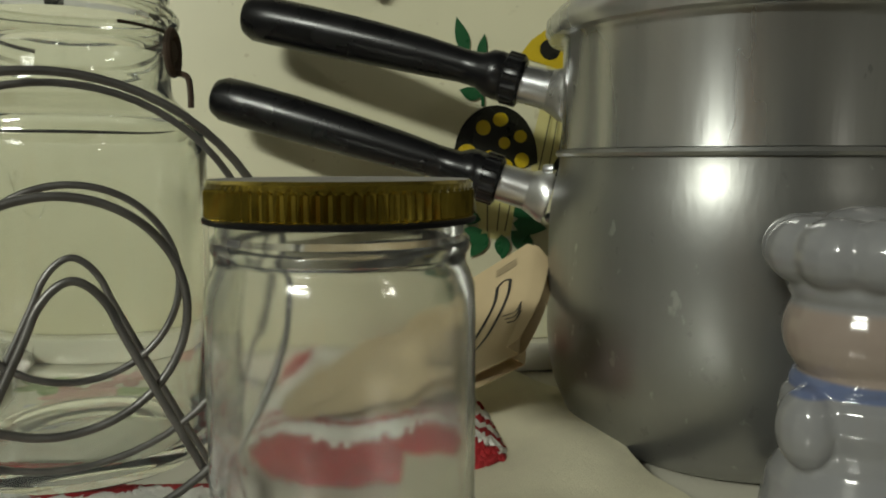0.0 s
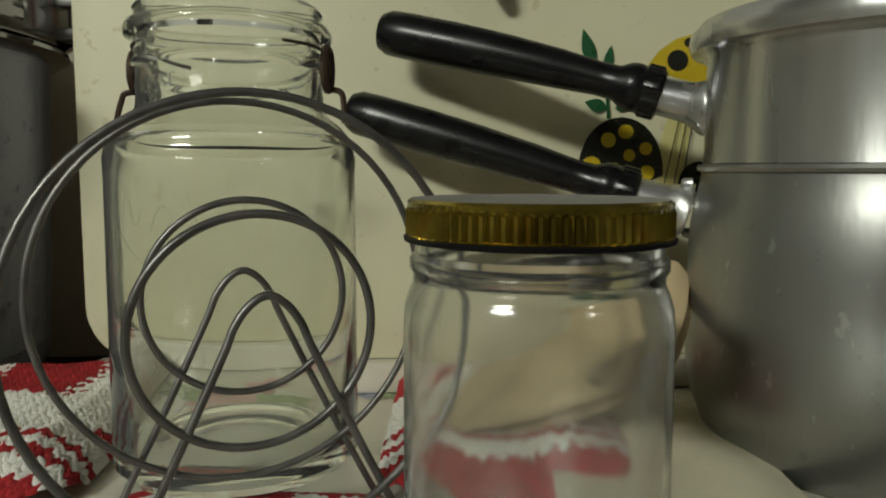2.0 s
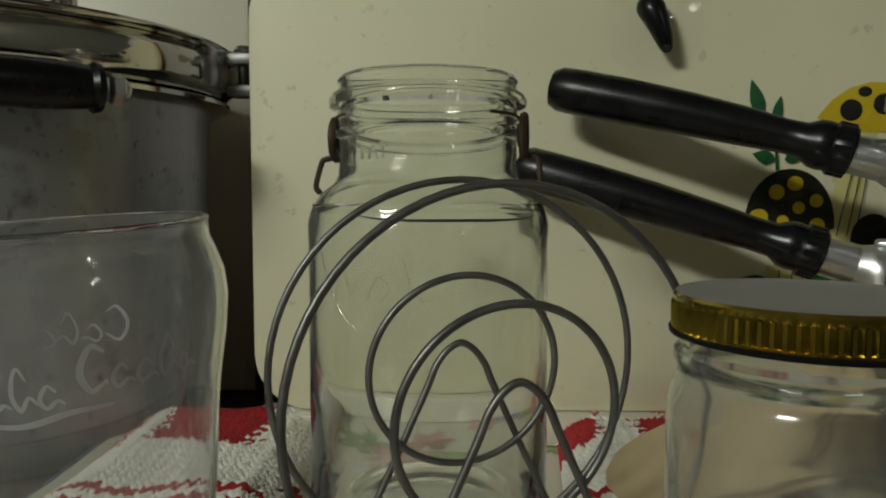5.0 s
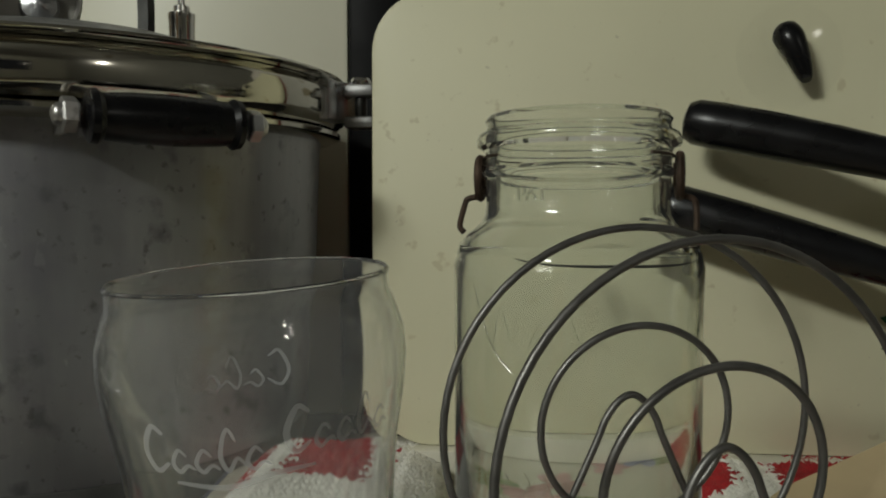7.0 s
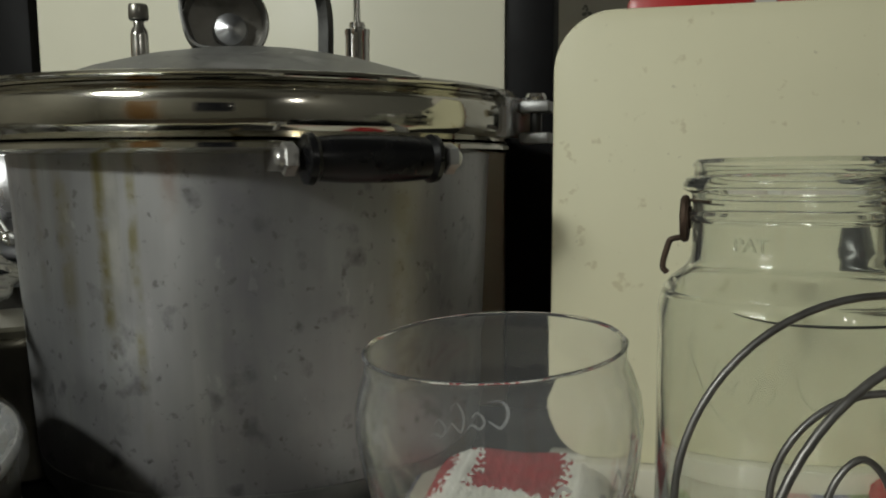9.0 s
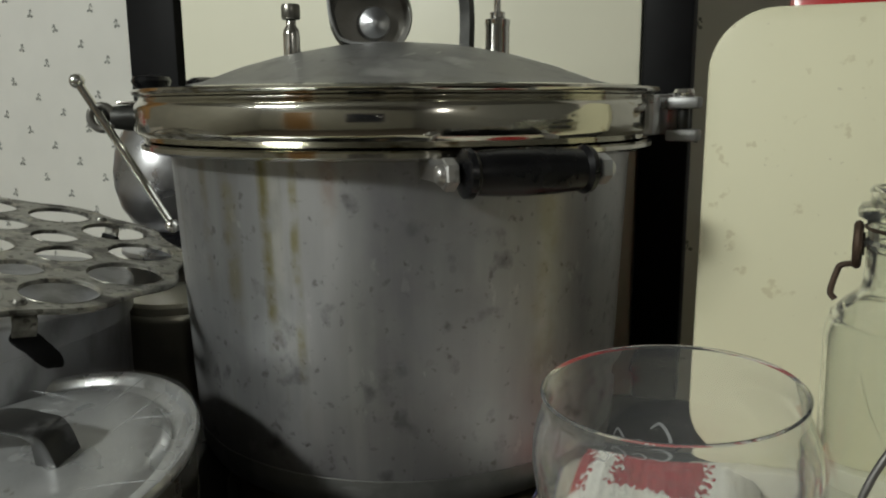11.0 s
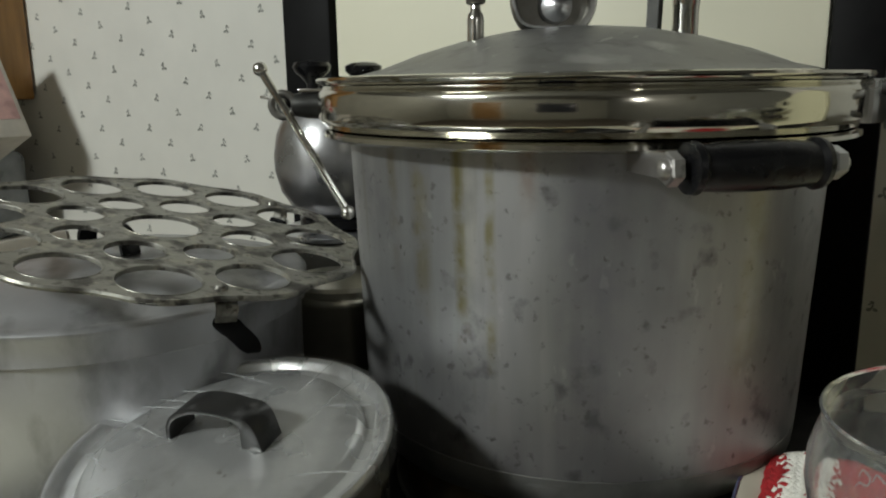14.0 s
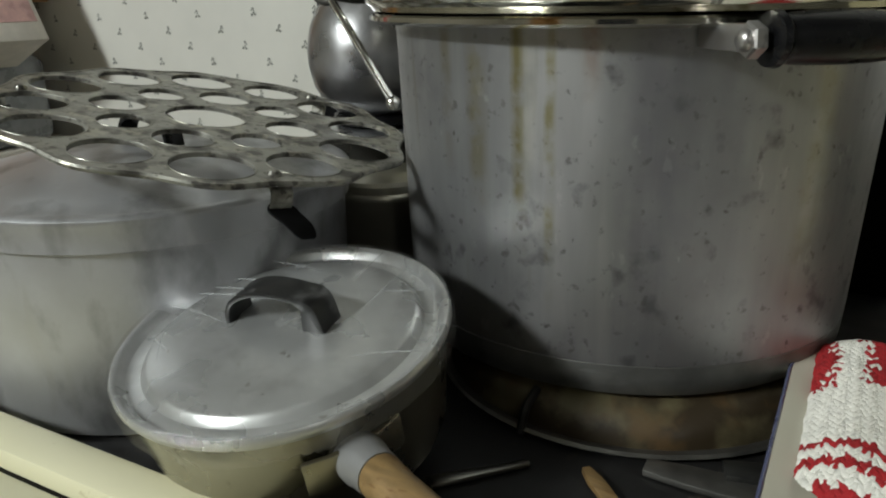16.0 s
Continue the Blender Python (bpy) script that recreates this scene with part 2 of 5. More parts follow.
TRAY = mat("ivory_enamel_tray", (0.66, 0.63, 0.52), 0.2, amount=0.06, scale=12, fine=160, coat=0.4)
TRAY_LINE = mat("blue_grey_rim_line", (0.10, 0.11, 0.2), 0.3, amount=0.2)
YARN_WHITE = mat("white_cotton_yarn", (0.86, 0.84, 0.77), 0.85, amount=0.10, scale=120, fine=900, bump=0.5)
YARN_RED = mat("red_cotton_yarn", (0.40, 0.016, 0.02), 0.85, amount=0.3, scale=120, fine=900, bump=0.5)
CLOTH = mat("cream_cotton_cloth", (0.62, 0.58, 0.42), 0.9, amount=0.1, scale=40, fine=1500, bump=0.3)
PAPER = mat("aged_paper", (0.60, 0.47, 0.28), 0.8, amount=0.08, scale=30, fine=500, bump=0.05)
INK = mat("black_print", (0.02, 0.02, 0.02), 0.6, amount=0.2)
P_BLACK = mat("mushroom_black_print", (0.012, 0.012, 0.008), 0.3, amount=0.3)
P_YELLOW = mat("mushroom_yellow_print", (0.62, 0.45, 0.02), 0.3, amount=0.12)
P_GREEN = mat("leaf_green_print", (0.02, 0.11, 0.04), 0.3, amount=0.3)
P_PALE = mat("stem_pale_print", (0.66, 0.60, 0.26), 0.3, amount=0.1)
P_BLUE = mat("flower_blue_print", (0.36, 0.37, 0.50), 0.3, amount=0.3)
P_PINK = mat("flower_pink_print", (0.60, 0.36, 0.34), 0.3, amount=0.3)
P_LEAF = mat("leaf_pale_print", (0.34, 0.42, 0.22), 0.3, amount=0.3)
WALLPAPER = mat("cream_wallpaper", (0.69, 0.68, 0.63), 0.8, amount=0.05, scale=10, fine=300, bump=0.05)
SPRIG = mat("grey_green_sprig_print", (0.28, 0.285, 0.26), 0.8, amount=0.3, scale=200)
# plaster of unseen surfaces, coloured dark so little light bounces back
PLASTER = mat("fill_darkened_plaster", (0.20, 0.195, 0.175), 0.85, amount=0.08, scale=6, fine=120)
WOOD = mat("light_wood_handle", (0.25, 0.16, 0.065), 0.5, amount=0.3, scale=40, fine=300, stretch=(1, 6, 6), bump=0.1, spots=(((0.15, 0.07, 0.02), 70, 0.6, 0.1),))
CABINET = mat("honey_wood_cabinet", (0.36, 0.19, 0.06), 0.45, amount=0.25, scale=10, fine=120, stretch=(6, 6, 1))
# scorch marks, plus the shade under the canner darkened into the enamel colour
BURNT_SHADED = mat("scorched_shaded_enamel", (0.13, 0.11, 0.06), 0.4, 0.1, amount=0.3, scale=20, fine=200, spots=(((0.030, 0.020, 0.011), 18, 0.40, 0.10, (1, 1, 1), 0.92), ((0.10, 0.06, 0.025), 34, 0.54, 0.1, (1, 1, 1), 0.7)))
RED_PACK = mat("red_packet_film", (0.42, 0.02, 0.02), 0.3, amount=0.2, scale=30, coat=0.3)
BOX_WHITE = mat("white_carton", (0.62, 0.58, 0.52), 0.7, amount=0.1)
GLASS = glass("old_jar_glass", (0.95, 0.968, 0.925), 0.06, 0.035, 0.02)
GLASS_HAZY = glass("dusty_jar_glass", (0.935, 0.94, 0.915), 0.10, 0.085, 0.02)
GLASS_THIN = glass("drinking_glass", (0.985, 0.99, 0.985), 0.0, 0.03, 0.03)
ETCH = mat("frosted_white_print", (0.75, 0.75, 0.75), 0.5, amount=0.05)
ETCH.node_tree.nodes["Principled BSDF"].inputs["Alpha"].default_value = 0.36
DARK_POT = mat("dark_steel_pot", (0.27, 0.26, 0.23), 0.3, 0.9, amount=0.25, scale=20, fine=200)
CAN_STEEL = mat("shiny_olive_steel", (0.46, 0.44, 0.36), 0.34, 0.85, amount=0.2, scale=20, fine=200)
PAN_SIDE = mat("yellowed_pan_metal", (0.36, 0.345, 0.285), 0.30, 0.95, amount=0.16, scale=20, fine=240, bump=0.04, spots=(((0.30, 0.27, 0.18), 22, 0.5, 0.2, (1, 1, 0.4), 0.7), ((0.15, 0.13, 0.10), 90, 0.66, 0.05, (1, 1, 1), 0.6)))
# highlights along the film's creases, painted as a pale half-clear colour
CREASE = mat("painted_crease_shine", (0.75, 0.77, 0.78), 0.2, amount=0.05)
CREASE.node_tree.nodes["Principled BSDF"].inputs["Alpha"].default_value = 0.30
RUBBER = mat("grey_handle_collar", (0.25, 0.25, 0.25), 0.45, 0.3, amount=0.15)
NIGHT = mat("dark_night_pane", (0.012, 0.014, 0.028), 0.05, amount=0.1, scale=3)
FLOOR_TILE = mat("brown_vinyl_floor", (0.10, 0.08, 0.06), 0.5, amount=0.2, scale=5)


def thin_film(name, rough, gloss, rumple=0.0):
    """A clear skin too thin to bend light: it lets light through and shines at a slant."""
    m = bpy.data.materials.new(name)
    m.use_nodes = True
    nt = m.node_tree
    nt.nodes.remove(nt.nodes["Principled BSDF"])
    tr, gl, mx = nt.nodes.new("ShaderNodeBsdfTransparent"), nt.nodes.new("ShaderNodeBsdfGlossy"), nt.nodes.new("ShaderNodeMixShader")
    gl.inputs["Roughness"].default_value = rough
    if rumple:
        n, b = nt.nodes.new("ShaderNodeTexNoise"), nt.nodes.new("ShaderNodeBump")
        n.inputs["Scale"].default_value, n.inputs["Detail"].default_value, n.inputs["Distortion"].default_value = 38.0, 3.0, 1.5
        b.inputs["Strength"].default_value, b.inputs["Distance"].default_value = rumple, 0.004
        nt.links.new(n.outputs["Fac"], b.inputs["Height"]), nt.links.new(b.outputs[0], gl.inputs["Normal"])
    mx.inputs[0].default_value = gloss
    nt.links.new(tr.outputs[0], mx.inputs[1]), nt.links.new(gl.outputs[0], mx.inputs[2])
    nt.links.new(mx.outputs[0], nt.nodes["Material Output"].inputs[0])
    return m


FILM = thin_film("cling_film", 0.09, 0.16, 0.5)
PLASTIC_CLEAR = thin_film("clear_vinyl", 0.06, 0.015)

for metal, much in ((ALU_UPPER, 0.75), (ALU_POT, 0.1), (ALU_CANNER, 0.0)):
    metal.node_tree.nodes["Principled BSDF"].inputs["Anisotropic"].default_value = much
    metal.node_tree.nodes["Principled BSDF"].inputs["Anisotropic Rotation"].default_value = 0.25


def painted_china():
    """White glaze greyed to stand for shade, with a pale band and a thin blue band, by height on the piece."""
    m = mat("shade_greyed_china", (0.24, 0.24, 0.245), 0.14, amount=0.05, scale=25, fine=200, coat=0.3)
    nt = m.node_tree
    p = nt.nodes["Principled BSDF"]
    co, sep, ramp = nt.nodes.new("ShaderNodeTexCoord"), nt.nodes.new("ShaderNodeSeparateXYZ"), nt.nodes.new("ShaderNodeValToRGB")
    nt.links.new(co.outputs["Object"], sep.inputs[0])
    k = nt.nodes.new("ShaderNodeMath")
    k.operation, k.inputs[1].default_value = "MULTIPLY", 8.0
    nt.links.new(sep.outputs[2], k.inputs[0]), nt.links.new(k.outputs[0], ramp.inputs[0])
    r = ramp.color_ramp
    # white and face tones carry the shade over the figurine in their colour
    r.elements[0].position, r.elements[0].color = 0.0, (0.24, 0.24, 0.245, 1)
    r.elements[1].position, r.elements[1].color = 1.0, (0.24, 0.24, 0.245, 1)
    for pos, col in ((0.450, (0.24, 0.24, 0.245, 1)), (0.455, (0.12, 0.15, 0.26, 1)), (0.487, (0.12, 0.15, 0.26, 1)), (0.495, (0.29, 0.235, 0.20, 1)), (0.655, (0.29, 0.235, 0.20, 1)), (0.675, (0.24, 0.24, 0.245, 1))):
        e = r.elements.new(pos)
        e.color = col
    nt.links.new(ramp.outputs[0], p.inputs["Base Color"])
    return m


CHINA = painted_china()

# ---- mesh helpers ----
def part(name, bm, material, parent=None, label="", smooth=True, m=None):
    data = bpy.data.meshes.new(name)
    bm.normal_update()
    bm.to_mesh(data)
    bm.free()
    for one in material if isinstance(material, (list, tuple)) else (material,):
        data.materials.append(one)
    if smooth:
        for f in data.polygons:
            f.use_smooth = True
        data.set_sharp_from_angle(angle=radians(38))
    ob = new(name, data)
    if parent is not None:
        ob.parent = parent
    if m is not None:
        ob.matrix_basis = m
    return tagged(ob, label)


def thing(name, label, category, m=None, group="", kind=""):
    ob = new(name)
    ob.empty_display_size = 0.02
    if m is not None:
        ob.matrix_basis = m
    return tagged(ob, label, category, group, kind)


def lathe(profile, seg=72, bm=None, m=None):
    """Turns (radius, height) pairs round z; radius 0 closes the end."""
    bm = bm or bmesh.new()
    m = m or Matrix()
    rings = []
    for r, z in profile:
        if r <= 1e-6:
            rings.append([bm.verts.new(m @ Vector((0, 0, z)))])
        else:
            rings.append([bm.verts.new(m @ Vector((r * math.cos(2 * math.pi * i / seg), r * math.sin(2 * math.pi * i / seg), z))) for i in range(seg)])
    for a, b in zip(rings, rings[1:]):
        for i in range(seg):
            j = (i + 1) % seg
            if len(a) == 1 and len(b) == 1:
                continue
            if len(a) == 1:
                bm.faces.new((a[0], b[j], b[i]))
            elif len(b) == 1:
                bm.faces.new((a[i], a[j], b[0]))
            else:
                bm.faces.new((a[i], a[j], b[j], b[i]))
    bmesh.ops.recalc_face_normals(bm, faces=bm.faces)
    return bm


def tube(points, radius, seg=10, bm=None, closed=False):
    """Sweeps a round section along points; radius may be a number or one for each point."""
    bm = bm or bmesh.new()
    pts = [Vector(p) for p in points]
    n = len(pts)
    radii = [radius] * n if isinstance(radius, (int, float)) else radius
    rings, side = [], None
    for i, p in enumerate(pts):
        a, b = pts[(i - 1) % n if closed else max(i - 1, 0)], pts[(i + 1) % n if closed else min(i + 1, n - 1)]
        d = (b - a).normalized()
        if side is None:
            side = d.orthogonal().normalized()
        side = (side - d * side.dot(d)).normalized()
        up = d.cross(side)
        rings.append([bm.verts.new(p + radii[i] * (math.cos(2 * math.pi * k / seg) * side + math.sin(2 * math.pi * k / seg) * up)) for k in range(seg)])
    for i in range(n if closed else n - 1):
        a, b = rings[i], rings[(i + 1) % n]
        for k in range(seg):
            bm.faces.new((a[k], a[(k + 1) % seg], b[(k + 1) % seg], b[k]))
    if not closed:
        bm.faces.new(rings[0][::-1])
        bm.faces.new(rings[-1])
    bmesh.ops.recalc_face_normals(bm, faces=bm.faces)
    return bm


def smooth_path(points, steps=8):
    """A curve through the points."""
    p = [Vector(q) for q in points]
    p = [2 * p[0] - p[1]] + p + [2 * p[-1] - p[-2]]
    out = []
    for i in range(1, len(p) - 2):
        for k in range(steps):
            t = k / steps
            a, b, c, d = p[i - 1], p[i], p[i + 1], p[i + 2]
            out.append(0.5 * ((2 * b) + (c - a) * t + (2 * a - 5 * b + 4 * c - d) * t * t + (3 * b - a - 3 * c + d) * t ** 3))
    out.append(p[-2])
    return out


def block(size, bevel=0.0, centre=(0, 0, 0), bm=None, m=None, segments=2):
    one = bmesh.new()
    bmesh.ops.create_cube(one, size=1, matrix=Matrix.Translation(centre) @ Matrix.Diagonal((*size, 1)))
    if bevel:
        bmesh.ops.bevel(one, geom=one.edges[:], offset=bevel, segments=segments, profile=0.5, affect="EDGES")
    if m is not None:
        bmesh.ops.transform(one, matrix=m, verts=one.verts)
    if bm is None:
        return one
    tmp = bpy.data.meshes.new("tmp")
    one.to_mesh(tmp)
    one.free()
    bm.from_mesh(tmp)
    bpy.data.meshes.remove(tmp)
    return bm


def rounded(w, h, r, seg=8, rough=0.0):
    """Outline of a rectangle with rounded corners, centred."""
    out = []
    for cx, cy, a0 in ((w / 2 - r, h / 2 - r, 0), (-w / 2 + r, h / 2 - r, 90), (-w / 2 + r, -h / 2 + r, 180), (w / 2 - r, -h / 2 + r, 270)):
        for k in range(seg + 1):
            a = radians(a0 + 90 * k / seg)
            out.append((cx + r * math.cos(a), cy + r * math.sin(a)))
    return out


def slab(outline, z0, z1, bevel=0.0, bm=None):
    """Extrudes an outline in x, y between two heights."""
    bm = bm or bmesh.new()
    low = [bm.verts.new((x, y, z0)) for x, y in outline]
    top = [bm.verts.new((x, y, z1)) for x, y in outline]
    n = len(outline)
    for i in range(n):
        bm.faces.new((low[i], low[(i + 1) % n], top[(i + 1) % n], top[i]))
    f1, f2 = bm.faces.new(top), bm.faces.new(low[::-1])
    bmesh.ops.recalc_face_normals(bm, faces=bm.faces)
    if bevel:
        bmesh.ops.bevel(bm, geom=list(set(f1.edges) | set(f2.edges)), offset=bevel, segments=2, profile=0.5, affect="EDGES")
    return bm


def disc_print(points, m, bm=None):
    """A flat printed patch with the outline points, laid by m."""
    bm = bm or bmesh.new()
    bm.faces.new([bm.verts.new(m @ Vector((x, y, 0))) for x, y in points])
    return bm


def oval(cx, cy, rx, ry, turn=0.0, n=20):
    c, s = math.cos(radians(turn)), math.sin(radians(turn))
    return [(cx + rx * math.cos(a) * c - ry * math.sin(a) * s, cy + rx * math.cos(a) * s + ry * math.sin(a) * c) for a in (2 * math.pi * k / n for k in range(n))]


# ---- room ----
def wall(name, size, centre, material, label, category="wall"):
    ob = part(name, block(size, 0, (0, 0, 0)), material, None, label, smooth=False, m=S @ pose(*centre))
    return tagged(ob, "", category, "", "structure")


WALL_V = 0.97
wall("floor", (4.6, 4.4, 0.1), (-0.6, -1.1, -0.97), FLOOR_TILE, "brown vinyl kitchen floor", "floor")
wall("ceiling", (4.6, 4.4, 0.1), (-0.6, -1.1, 1.6), PLASTER, "plain kitchen ceiling, darkened to hold down fill light", "ceiling")
back_wall = wall("wall_north", (4.6, 0.1, 2.5), (-0.6, WALL_V + 0.05, 0.3), WALLPAPER, "cream wallpaper with small grey-green sprigs")
wall("wall_south", (4.6, 0.1, 2.5), (-0.6, -3.25, 0.3), ROOM_PAINT, "plain cream painted kitchen wall")
wall("wall_west", (0.1, 4.2, 2.5), (-2.85, -1.14, 0.3), ROOM_PAINT, "plain cream painted kitchen wall")
wall("wall_east", (0.1, 4.2, 2.5), (1.65, -1.14, 0.3), PLASTER, "plain warm plaster kitchen wall, darkened to hold down fill light")


def opening(name, label, category, u, z, w, h, leaf, frame_mat):
    """A framed door or window on the wall behind the room, unseen, added for metal to mirror."""
    ob = thing(name, label, category, S @ pose(u, -3.2, z), "", "structure")
    for x, y, sw, sh in ((-w / 2 - 0.035, h / 2, 0.07, h + 0.14), (w / 2 + 0.035, h / 2, 0.07, h + 0.14), (0, h + 0.035, w, 0.07), (0, -0.035, w, 0.07)):
        part("frame", block((sw, 0.05, sh), 0.004, (x, 0.026, y)), frame_mat, ob, smooth=False)
    part("leaf", block((w, 0.03, h), 0.002, (0, 0.016, h / 2)), leaf, ob, smooth=False)
    return ob


# both invented to put dark and amber shapes into the clamp band's reflections
opening("added_window", "unseen dark window with a white frame, added for reflections", "window", 0.25, -0.05, 1.0, 1.1, NIGHT, BOX_WHITE)
opening("added_door", "unseen honey-coloured door, added for reflections", "door", -1.5, -0.849, 0.82, 2.03, CABINET, BOX_WHITE)


def sprigs():
    bm = bmesh.new()
    rng = random.Random(4)
    for row in range(-14, 22):
        for col in range(-26, 40):
            u = -1.3493 + col * 0.0508 - row * 0.025
            z = 0.3532 - col * 0.0256 - row * 0.0538
            if not (-2.4 < u < 0.15 and -0.2 < z < 0.75):
                continue
            flip = -1 if (row + 2 * col) % 3 == 0 else 1
            m = Matrix.Translation((u + 0.6, -0.0506, z - 0.3)) @ pose(0, 0, 0, 90, 0, 0) @ Matrix.Diagonal((0.85, 0.85, 1, 1))
            for dx, dy, rx, ry, turn in ((0.0015, 0.0058, 0.0030, 0.0026, 20), (0.0045, 0.0025, 0.0020, 0.0016, -25), (-0.0038, -0.0040, 0.0036, 0.0027, 25), (0.0036, -0.0050, 0.0033, 0.0027, -20), (0.000, 0.000, 0.0014, 0.0040, 15)):
                disc_print(oval(flip * dx + rng.uniform(-.0008, .0008), dy + rng.uniform(-.0006, .0006), rx * rng.uniform(0.85, 1.15), ry * rng.uniform(0.85, 1.1), flip * turn, 8), m, bm)
    return part("printed_sprigs", bm, SPRIG, back_wall, "small grey-green printed sprigs", smooth=False)


tagged(sprigs(), "", "", "", "stuff")

# ---- stove ----
stove = thing("kitchen_stove", "cream enamel stove with black sunken cooktop", "stove", S.copy())
part("cooktop", block((1.5, 0.519, 0.03), 0.004, (-0.55, 0.4525, -0.055)), STOVE_BLACK, stove, "black sunken cooktop")
part("front_rail", block((1.5, 0.028, 0.05), 0.006, (-0.55, 0.180, -0.033)), CREAM, stove)
part("rail_groove", block((1.5, 0.006, 0.03), 0, (-0.55, 0.163, -0.035)), BLACK_METAL, stove, "black gap behind the front rail")
part("front_panel", block((1.5, 0.06, 0.05), 0.006, (-0.55, 0.130, -0.037)), CREAM, stove)
part("oven_front", block((1.5, 0.58, 0.84), 0.006, (-0.55, 0.40, -0.495)), CREAM, stove)
part("backguard", block((0.491, 0.03, 0.62), 0.004, (-0.5152, 0.717, 0.27)), CREAM_FAR, stove, "cream painted metal backguard")
part("left_post", block((0.066, 0.05, 0.66), 0.004, (-0.798, 0.722, 0.29)), BLACK_METAL, stove, "black enamel upright")
part("right_post", block((0.043, 0.05, 0.66), 0.004, (-0.2472, 0.722, 0.29)), BLACK_METAL, stove, "black enamel upright")

# burner under the canner
CAN = (-0.496, 0.434)
burner = thing("burner_ring", "scorched cream enamel burner bowl, also darkened for shade under the canner", "burner ring", pose(-0.4735, 0.4175, -0.04))
part("bowl", lathe([(0.09, 0.0), (0.131, 0.0), (0.1335, 0.004), (0.1325, 0.010), (0.129, 0.0175), (0.123, 0.0235), (0.116, 0.0285), (0.110, 0.0297), (0.100, 0.0297), (0.092, 0.027), (0.09, 0.0)]), BURNT_SHADED, burner)
part("rim", lathe([(0.130, 0.0015), (0.1385, 0.0020), (0.1405, 0.0038), (0.1385, 0.0055), (0.130, 0.0048)]), CAST, burner, "dull grey metal rim")
for ang in (-93, -3, 87, 177):
    d = Vector((math.cos(radians(ang)), math.sin(radians(ang)), 0))
    part("grate_prong", tube(smooth_path([d * 0.140 + Vector((0, 0, 0.001)), d * 0.1375 + Vector((0, 0, 0.010)), d * 0.133 + Vector((0, 0, 0.018)), d * 0.122 + Vector((0, 0, 0.0245))], 4), 0.0028, 8), DARK_CAST, burner, "bent dark prong")

# ---- tray ----
tray = thing("serving_tray", "ivory enamel tray with thin blue-grey rim line", "tray", S.copy())
TU, TV, TW, TH = 0.0555, 0.2725, 0.687, 0.415
out = rounded(TW, TH, 0.050, 10)
bm = bmesh.new()
rows = [(1.0, 0.0005), (0.997, 0.0035), (0.985, 0.003), (0.955, -0.001), (0.93, -0.003)]
loops = []
for k, z in rows:
    inset = (1 - k) * 0.35
    loops.append([bm.verts.new((x * (1 - 2 * inset / TW) + TU, y * (1 - 2 * inset / TH) + TV, z)) for x, y in out])
under = [bm.verts.new((v.co.x, v.co.y, -0.0075)) for v in loops[-1]]
edge = [bm.verts.new((v.co.x, v.co.y, -0.002)) for v in loops[0]]
for a, b in list(zip(loops, loops[1:])) + [(under, edge), (edge, loops[0])]:
    for i in range(len(a)):
        bm.faces.new((a[i], a[(i + 1) % len(a)], b[(i + 1) % len(a)], b[i]))
bm.faces.new(loops[-1]), bm.faces.new(under[::-1])
bmesh.ops.recalc_face_normals(bm, faces=bm.faces)
part("dish", bm, TRAY, tray)
part("rim_line", tube([(x * 0.9985 + TU, y * 0.9985 + TV, 0.0033) for x, y in out], 0.0011, 6, closed=True), TRAY_LINE, tray, "thin blue-grey line")
part("rear_ledge", block((0.56, 0.028, 0.019), 0.003, (0.075, 0.4605, 0.0068)), TRAY, tray, "raised ivory back ledge")
for du, dv, material, r in ((-0.045, 0.452, P_BLUE, 0.012), (-0.066, 0.443, P_PINK, 0.010), (-0.028, 0.445, P_LEAF, 0.010), (-0.115, 0.395, P_PINK, 0.018), (-0.140, 0.412, P_LEAF, 0.014), (-0.085, 0.385, P_LEAF, 0.013), (-0.098, 0.42, P_PINK, 0.012), (-0.125, 0.365, P_BLUE, 0.010)):
    bm = bmesh.new()
    for k in range(5):
        a = 2 * math.pi * k / 5
        disc_print(oval(du + r * 0.7 * math.cos(a), dv + r * 0.7 * math.sin(a), r * 0.6, r * 0.4, math.degrees(a), 10), Matrix.Translation((0, 0, -0.0028 + 0.0001 * k)), bm)
    part("printed_flower", bm, material, tray, "small faded printed flower", smooth=False)

# ---- leaning panel with printed mushrooms ----
PU0, PU1, PZ0, PZ1, PV = -0.2056, 0.42, 0.0165, 0.281, 0.4545
panel = thing("stove_cover_panel", "cream enamel stove cover with printed mushrooms, standing upright", "stove cover", S @ pose(0, PV, 0))
stand = pose(0, 0, 0, 90, 0, 0)
bm = slab([(x + (PU0 + PU1) / 2, y + (PZ0 + PZ1) / 2) for x, y in rounded(PU1 - PU0, PZ1 - PZ0, 0.034, 10)], -0.007, 0, 0.0022)
bmesh.ops.transform(bm, matrix=stand, verts=bm.verts)
part("sheet", bm, CREAM, panel)
part("foot", block((0.52, 0.005, 0.0018), 0.0004, (0.10, 0.0045, 0.0157)), BLACK_METAL, panel, "thin dark strip along the bottom gap")
layer = [0.0]


def printed(name, shapes, material, label=""):
    bm = bmesh.new()
    layer[0] += 0.00012
    for shape in shapes:
        disc_print(shape, Matrix.Translation((0, -0.0003 - layer[0], 0)) @ stand, bm)
    return part(name, bm, material, panel, label, smooth=False)


